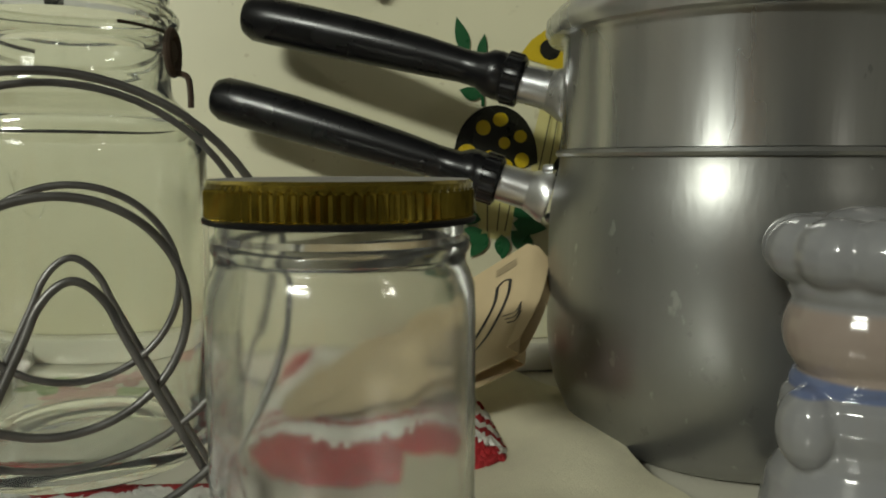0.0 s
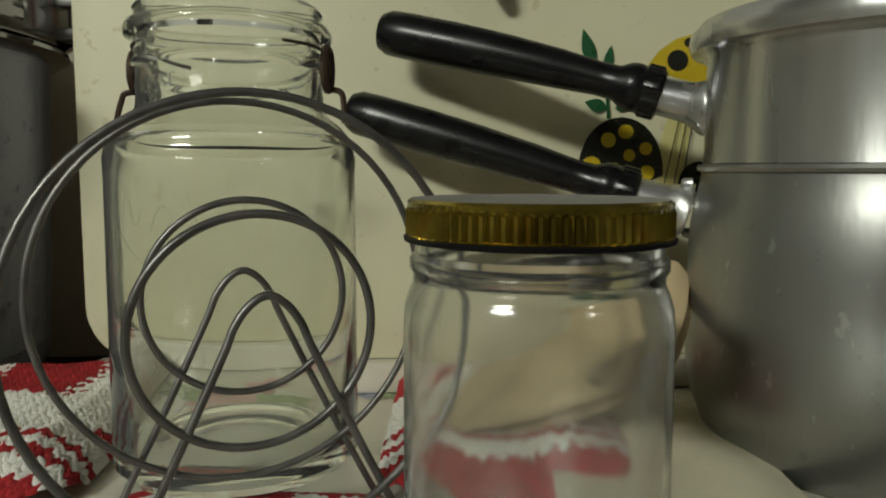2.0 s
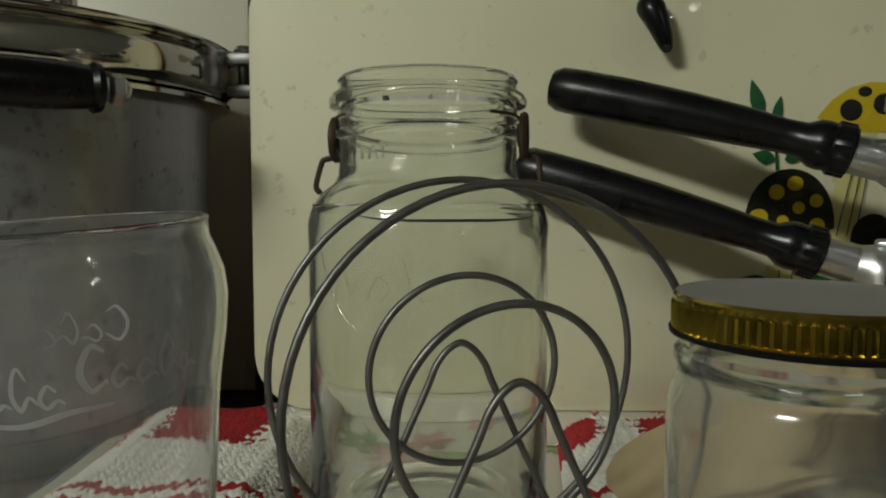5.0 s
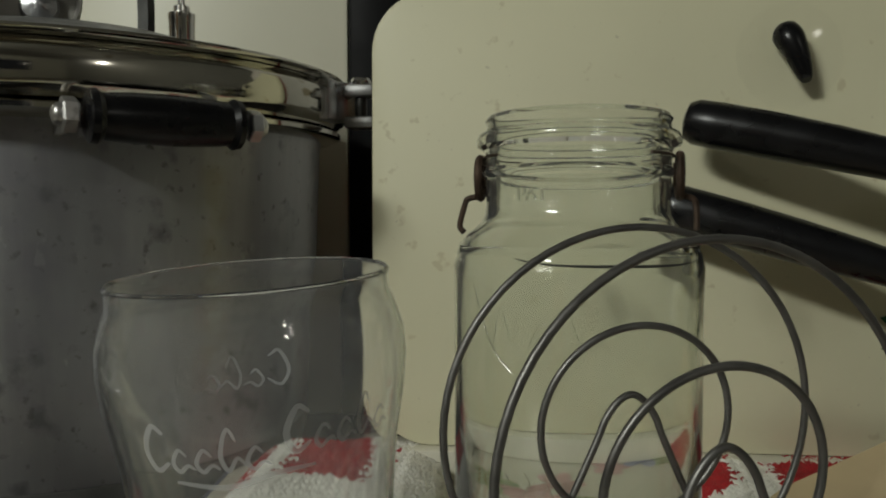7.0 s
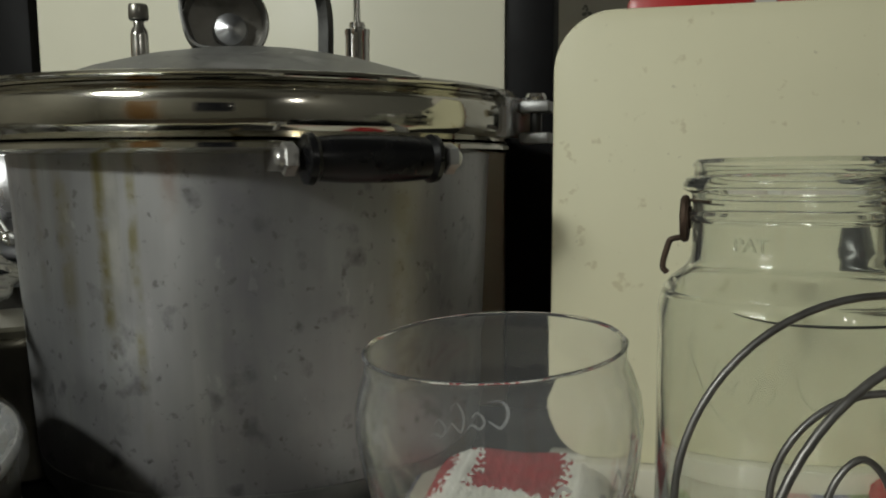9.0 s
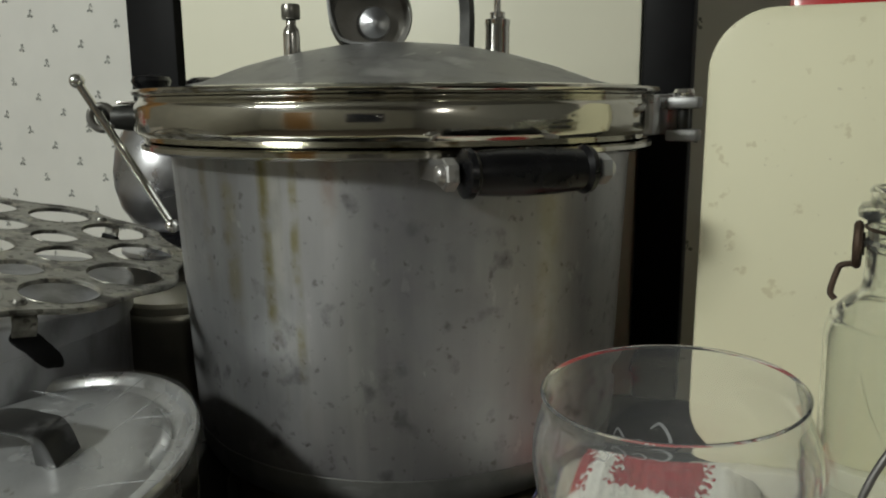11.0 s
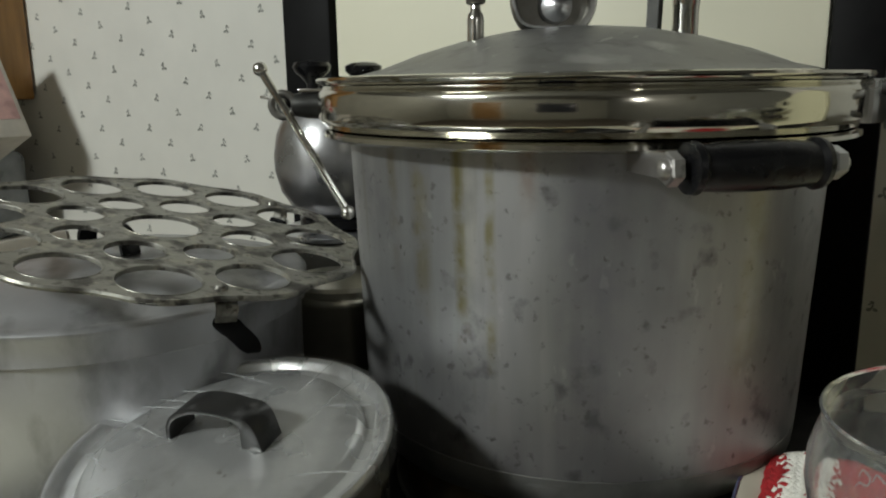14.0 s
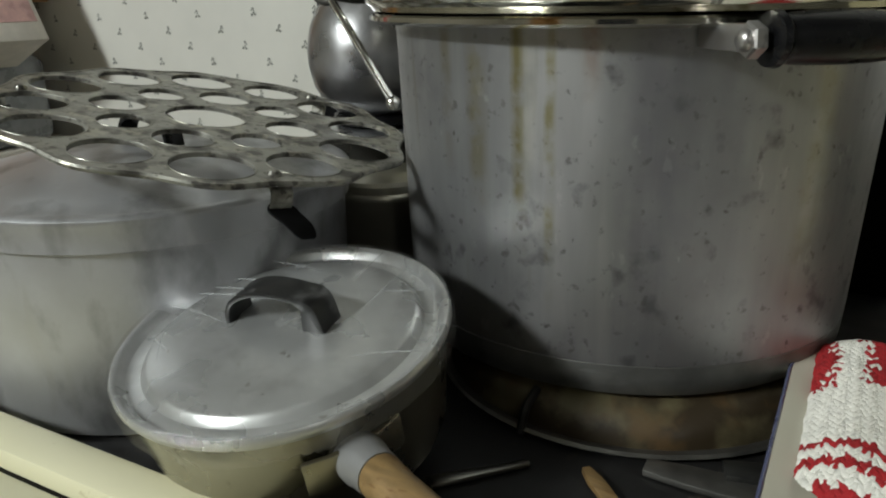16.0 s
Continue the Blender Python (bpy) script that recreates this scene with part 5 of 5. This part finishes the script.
part("lid_knob", lathe([(0.006, 0.136), (0.006, 0.142), (0.010, 0.147), (0.0165, 0.153), (0.0185, 0.158), (0.016, 0.162), (0, 0.164)], 32, m=Matrix.Translation((-0.012, -0.022, -0.002))), BAKELITE, klid, "black knob")
part("handle_knob", lathe([(0.006, 0.128), (0.007, 0.14), (0.012, 0.146), (0.0175, 0.151), (0.018, 0.156), (0.012, 0.159), (0, 0.160)], 32, m=Matrix.Translation((0.024, 0.012, 0))), BAKELITE, kettle, "black grip")
part("spout", strap([(-0.036, -0.030, 0.122), (-0.052, -0.040, 0.126), (-0.062, -0.046, 0.128)], [0.022, 0.012, 0.003], 0.003, (0.6, -0.8, 0)), CHROME, kettle, "short pointed spout")

# ---- far left corner ----
counter = thing("side_counter", "low wooden side counter against the papered wall", "counter", S @ pose(-2.15, 0.66, -0.92))
part("carcass", block((1.0, 0.6, 0.84), 0.004, (0, 0, 0.42)), CABINET, counter)
part("worktop", block((1.04, 0.62, 0.04), 0.006, (0, -0.005, 0.86)), BOX_WHITE, counter, "pale worktop")
cab = thing("wall_cabinet", "honey-coloured wooden wall cabinet", "cabinet", S @ pose(-1.99, 0.84, 0.218))
part("carcass", block((0.62, 0.25, 0.7), 0.004, (0, 0, 0.35)), CABINET, cab)
part("cabinet_door", block((0.60, 0.02, 0.68), 0.006, (0, -0.136, 0.35)), CABINET, cab, "wooden door")
bag = thing("plastic_bag", "grey crumpled plastic bag on the counter", "bag", S @ pose(-1.815, 0.80, -0.04))
bm = block((0.36, 0.22, 0.172), 0.03, (0, 0, 0.086), segments=4)
bmesh.ops.subdivide_edges(bm, edges=bm.edges[:], cuts=2, use_grid_fill=True)
for v in bm.verts:
    if v.co.z > 0.02:
        v.co += 0.008 * noise.noise_vector(v.co * 24)
part("bag_skin", bm, mat("grey_plastic_film", (0.22, 0.23, 0.24), 0.3, amount=0.3, scale=30), bag)
carton = thing("food_carton", "white carton with a red printed panel, propped aslant on the bag", "carton", S @ pose(-1.7076, 0.80, 0.177, 0, -25, 0))
part("carton_box", block((0.30, 0.10, 0.185), 0.003), BOX_WHITE, carton)
part("red_panel", block((0.25, 0.0008, 0.135), 0, (0.005, -0.0506, 0.002)), RED_PACK, carton, "red printed panel")
part("end_print", block((0.0008, 0.070, 0.130), 0, (0.1506, 0.006, 0.006)), P_PINK, carton, "faded red printed end panel")
for k in range(4):
    part("pale_print", block((0.10 - 0.018 * k, 0.0006, 0.012), 0, (0.045 - 0.02 * (k % 2), -0.0513, 0.042 - 0.026 * k)), BOX_WHITE, carton, "pale printed bar")


# ---- crocheted pieces ----
def crochet(m, w, l, colours, seed):
    """A puffy crocheted piece w by l; colours(x, y) tells red from white."""
    rng = random.Random(seed)
    ob = thing("crocheted_mat", "puffy red and white crocheted cotton mat on the tray", "crochet mat", m, "crocheted mats")

    def lift(x, y):
        ex, ey = min(1, (w / 2 - abs(x)) / 0.022), min(1, (l / 2 - abs(y)) / 0.022)
        e = max(0, min(ex, 1)) ** 0.45 * max(0, min(ey, 1)) ** 0.45
        return 0.0165 * e * (1 + 0.16 * noise.noise(Vector((x * 30, y * 30, seed)))) + 0.001

    def inside(x, y):
        cx, cy, r = w / 2 - 0.03, l / 2 - 0.03, 0.03
        dx, dy = max(0, abs(x) - cx), max(0, abs(y) - cy)
        return math.hypot(dx, dy) <= r

    base = bmesh.new()
    nx, ny = 34, 56
    grid = {}
    for i in range(nx + 1):
        for j in range(ny + 1):
            x, y = (i / nx - 0.5) * w, (j / ny - 0.5) * l
            dx, dy = max(0, abs(x) - (w / 2 - 0.03)), max(0, abs(y) - (l / 2 - 0.03))
            k = math.hypot(dx, dy)
            if k > 0.03:
                x -= math.copysign(dx * (1 - 0.03 / k), x)
                y -= math.copysign(dy * (1 - 0.03 / k), y)
            grid[i, j] = base.verts.new((x, y, max(0.0005, lift(x, y) - 0.0004)))
    for i in range(nx):
        for j in range(ny):
            f = base.faces.new((grid[i, j], grid[i + 1, j], grid[i + 1, j + 1], grid[i, j + 1]))
            c = f.calc_center_median()
            f.material_index = 1 if colours(c.x, c.y) else 0
    part("knitted_ground", base, [YARN_WHITE, YARN_RED], ob, "dense cotton ground")
    for colour, material, name in ((False, YARN_WHITE, "white_stitches"), (True, YARN_RED, "red_stitches")):
        verts, faces = [], []
        y = -l / 2 + 0.002
        row = 0
        while y < l / 2 - 0.001:
            x = -w / 2 + 0.002 + (row % 2) * 0.0017
            while x < w / 2 - 0.001:
                px, py = x + rng.uniform(-0.0006, 0.0006), y + rng.uniform(-0.0007, 0.0007)
                if inside(px, py) and bool(colours(px, py)) == colour:
                    a = radians(90 + (28 if (int(x / 0.0034) % 2) else -28) + rng.uniform(-16, 16))
                    d, s = Vector((math.cos(a), math.sin(a), 0)), Vector((-math.sin(a), math.cos(a), 0))
                    z = lift(px, py)
                    gx, gy = lift(px + 0.001, py) - lift(px - 0.001, py), lift(px, py + 0.001) - lift(px, py - 0.001)
                    nrm = Vector((-gx / 0.002, -gy / 0.002, 1)).normalized()
                    d = (d - nrm * d.dot(nrm)).normalized()
                    s = nrm.cross(d)
                    c = Vector((px, py, z))
                    ln, wd, ht = rng.uniform(0.0036, 0.0048), rng.uniform(0.0015, 0.0019), 0.0013
                    n0 = len(verts)
                    verts += [c - d * ln, c - d * ln * 0.5 + s * wd, c - d * ln * 0.5 + nrm * ht, c - d * ln * 0.5 - s * wd, c + d * ln * 0.5 + s * wd, c + d * ln * 0.5 + nrm * ht, c + d * ln * 0.5 - s * wd, c + d * ln]
                    faces += [(n0, n0 + 2, n0 + 1), (n0, n0 + 3, n0 + 2), (n0 + 1, n0 + 2, n0 + 5, n0 + 4), (n0 + 2, n0 + 3, n0 + 6, n0 + 5), (n0 + 4, n0 + 5, n0 + 7), (n0 + 5, n0 + 6, n0 + 7)]
                x += 0.0034
            y += 0.0032
            row += 1
        data = bpy.data.meshes.new(name)
        data.from_pydata([tuple(v) for v in verts], [], faces)
        data.materials.append(material)
        for f in data.polygons:
            f.use_smooth = True
        st = new(name, data)
        st.parent = ob
        tagged(st, "looped cotton stitches", "", "", "stuff")
    return ob


def mat_colours(low, high, end):
    """Red blocks split by a ragged white column at the far half, wavy red rows at the near half."""
    def pick(x, y):
        zig = 0.004 * math.sin(y * 700) + 0.002 * math.sin(y * 1900)
        y2 = y + 0.006 * math.sin(x * 60) + 0.0015 * math.sin(x * 900)
        if y2 > 0.010:
            if low < x + zig < high or x + zig > end:
                return False
            return y2 > 0.013
        if y2 > -0.038:
            return x > 0.050 and y2 < -0.026
        y3 = y + 0.0050 * math.cos(x * 75 + 0.6) + 0.0012 * math.sin(x * 700)
        return -0.058 < y3 < -0.0515 or -0.0745 < y3 < -0.0665 or y3 < -0.086
    return pick


crochet(S @ pose(-0.2165, 0.386, -0.002, 0, 0, 0), 0.118, 0.188, mat_colours(-0.048, -0.031, 0.024), 3)
crochet(pose(-0.036, 0.387, -0.002, 0, 0, 4), 0.118, 0.205, mat_colours(-0.036, -0.014, 1.0), 7)


def edged(x, y):
    """Red loops along the far edge of a thin mat, ribbed white before it with a few red rows."""
    wave = 0.003 * math.sin(x * 130) + 0.0015 * math.sin(x * 420)
    if y > 0.0425 + wave:
        return x < 0.012 or y > 0.052 + wave
    return x < -0.046 or (y < 0.012 and int(y / 0.011 + 20) % 3 == 0)


crochet(pose(-0.128, 0.2280, 0.0, 0, 0, 1) @ Matrix.Diagonal((1, 1, 0.32, 1)), 0.120, 0.116, edged, 11)


# ---- cloth and paper ----
def sheet(nx, ny, place, thick):
    bm = bmesh.new()
    top = [[bm.verts.new(place(i / nx, j / ny)) for j in range(ny + 1)] for i in range(nx + 1)]
    for i in range(nx):
        for j in range(ny):
            bm.faces.new((top[i][j], top[i + 1][j], top[i + 1][j + 1], top[i][j + 1]))
    bmesh.ops.recalc_face_normals(bm, faces=bm.faces)
    bmesh.ops.solidify(bm, geom=bm.faces[:], thickness=thick)
    return bm


def cloth_place(a, b):
    y = 0.185 + 0.215 * b
    right = 0.096 - 0.034 * b ** 1.5 + 0.003 * math.sin(b * 9)
    x = -0.015 + (right + 0.015) * a
    z = 0.0005 + 0.014 * (b ** 2) * (1 - 0.5 * a) + 0.0035 * noise.noise(Vector((x * 26, y * 26, 2))) + 0.0035 + 0.004 * math.sin(a * 7 + b * 4) * b
    return (x, y, max(z, 0.0006))


cloth = part("dish_cloth", sheet(40, 40, cloth_place, 0.0012), CLOTH, None, "cream cotton cloth lying rumpled on the tray")
tagged(cloth, "", "cloth")


def paper_place(lift, shift):
    def place(a, b):
        if a < 0.16:
            b = 0.45 + (b - 0.45) * (0.25 + 0.75 * math.sqrt(max(0, 1 - (1 - a / 0.16) ** 2)))
        x = -0.074 + 0.126 * a - 0.010 * (1 - b) * a + 0.003 * shift
        top = 0.020 + 0.070 * min(1, a * 1.05) ** 1.15
        low = 0.0185 + 0.034 * a ** 2.2
        if a > 0.93:
            top -= 0.15 * (a - 0.93)
            x -= 0.010 * (1 - b) ** 2
        z = low + (top - low) * b + lift
        y = 0.305 + 0.066 * b + 0.006 * math.sin(a * 3.1) + 0.01 * (1 - b) * a + 0.004 * shift
        return (x, y, z)
    return place


for lift, shift, label in ((0.0, 0, "aged instruction leaflet with a line drawing"), (-0.006, 1, "second aged leaflet under the first")):
    pp = thing("instruction_leaflet", label, "leaflet")
    part("leaf", sheet(24, 12, paper_place(lift, shift), 0.0003), PAPER, pp)
    if shift == 0:
        pl = paper_place(0.0, 0)

        def stroke(points, width):
            bm = bmesh.new()
            rows = []
            path = smooth_path([(a, b, 0) for a, b in points], 6)
            for i, p in enumerate(path):
                d = path[min(i + 1, len(path) - 1)] - path[max(i - 1, 0)]
                o = Vector((-d.y, d.x, 0)).normalized() * width
                rows.append([bm.verts.new(Vector(pl(p.x + s * o.x, p.y + s * o.y)) + Vector((0, -0.0008, 0.0005))) for s in (-1, 1)])
            for r, q in zip(rows, rows[1:]):
                bm.faces.new((r[0], r[1], q[1], q[0]))
            return part("printed_line", bm, INK, pp, "thin black printed line", smooth=False)

        stroke([(0.66, 0.18), (0.74, 0.32), (0.80, 0.55), (0.81, 0.72)], 0.006)
        stroke([(0.70, 0.14), (0.79, 0.30), (0.85, 0.55), (0.86, 0.72)], 0.006)
        stroke([(0.81, 0.72), (0.835, 0.75), (0.86, 0.72)], 0.006)
        stroke([(0.64, 0.20), (0.68, 0.17), (0.70, 0.12)], 0.008)
        for k in range(3):
            stroke([(0.80, 0.90 - 0.03 * k), (0.88, 0.90 - 0.03 * k)], 0.003)
            stroke([(0.84 + 0.01 * k, 0.40 - 0.04 * k), (0.89, 0.38 - 0.04 * k), (0.91, 0.44 - 0.04 * k)], 0.004)


# ---- china figurine: one plain shape ----
def figurine():
    bm = bmesh.new()

    def ball(c, r, sq=(1, 1, 1), mi=0, n=20):
        one = bmesh.new()
        bmesh.ops.create_uvsphere(one, u_segments=n, v_segments=n // 2 + 2, radius=1, matrix=Matrix.Translation(c) @ Matrix.Diagonal((r * sq[0], r * sq[1], r * sq[2], 1)))
        for f in one.faces:
            f.material_index = mi
        tmp = bpy.data.meshes.new("tmp")
        one.to_mesh(tmp)
        one.free()
        bm.from_mesh(tmp)
        bpy.data.meshes.remove(tmp)

    n0 = lathe([(0, 0.0), (0.025, 0.0), (0.0285, 0.004), (0.0290, 0.014), (0.0270, 0.026), (0.0225, 0.034), (0.0222, 0.040), (0.0245, 0.047), (0.0235, 0.054), (0.0175, 0.060), (0, 0.064)], 40)
    tmp = bpy.data.meshes.new("tmp")
    n0.to_mesh(tmp)
    n0.free()
    bm.from_mesh(tmp)
    bpy.data.meshes.remove(tmp)
    ball((0, 0, 0.0745), 0.0240, (1.02, 1, 0.86), 1, 28)
    for k in range(10):
        a = 2 * math.pi * k / 10
        ball((0.0195 * math.cos(a), 0.0195 * math.sin(a), 0.1005), 0.0128, (1, 1, 0.88), 0, 14)
    ball((0, 0, 0.102), 0.021, (1, 1, 0.6), 0, 20)
    ball((0, 0, 0.0895), 0.0236, (1, 1, 0.50), 0, 28)
    for s in (-1, 1):
        ball((0.0215 * s, -0.009, 0.046), 0.0088, (1, 1.2, 1.5), 0, 14)
    ring = tube([(0.0185 * math.cos(a), 0.0185 * math.sin(a), 0.0590 - 0.002 * math.cos(a * 2)) for a in (2 * math.pi * k / 28 for k in range(28))], 0.0032, 8, closed=True)
    for f in ring.faces:
        f.material_index = 2
    tmp = bpy.data.meshes.new("tmp")
    ring.to_mesh(tmp)
    ring.free()
    bm.from_mesh(tmp)
    bpy.data.meshes.remove(tmp)
    return bm


fig = part("china_figurine", figurine(), CHINA, None, "small white glazed china figurine with puffed hat, greyed as if in shade", m=pose(0.134, 0.238, -0.001))
fuse = fig.modifiers.new("fuse", "REMESH")
fuse.mode, fuse.voxel_size, fuse.use_smooth_shade = "VOXEL", 0.0011, True
ease = fig.modifiers.new("ease", "SMOOTH")
ease.factor, ease.iterations = 0.5, 4
tagged(fig, "", "figurine")

# ---- loose bits on the cooktop ----
for p, q, widths, thick, material, label in (((-0.404, 0.2875), (-0.338, 0.3005), (0.013, 0.019, 0.021, 0.018), 0.004, CAST, "flat scratched grey blade end lying on the black cooktop"),
                                             ((-0.4295, 0.2655), (-0.402, 0.2455), (0.005, 0.009, 0.009, 0.008), 0.004, WOOD, "worn wooden stick end lying on the black cooktop"),
                                             ((-0.492, 0.203), (-0.458, 0.2515), (0.010, 0.008, 0.006, 0.004), 0.003, DARK_POT, "thin dark metal skewer lying on the black cooktop"),
                                             ((-0.366, 0.306), (-0.332, 0.322), (0.016, 0.018, 0.018, 0.016), 0.010, DARK_CAST, "dark burner grate bar on the cooktop")):
    a, b = Vector((*p, -0.037)), Vector((*q, -0.037))
    d = (b - a).normalized()
    bit = part("utensil_end", strap([a + (b - a) * k / 3 for k in range(4)], list(widths), thick, (-d.y, d.x, 0)), material, None, label)
    tagged(bit, "", "utensil", "utensils on the cooktop")

# light passes through clear glass
for ob in scene.objects:
    if ob.type == "MESH" and ob.data.materials and ob.data.materials[0] in (GLASS, GLASS_HAZY, GLASS_THIN):
        ob.visible_shadow = False
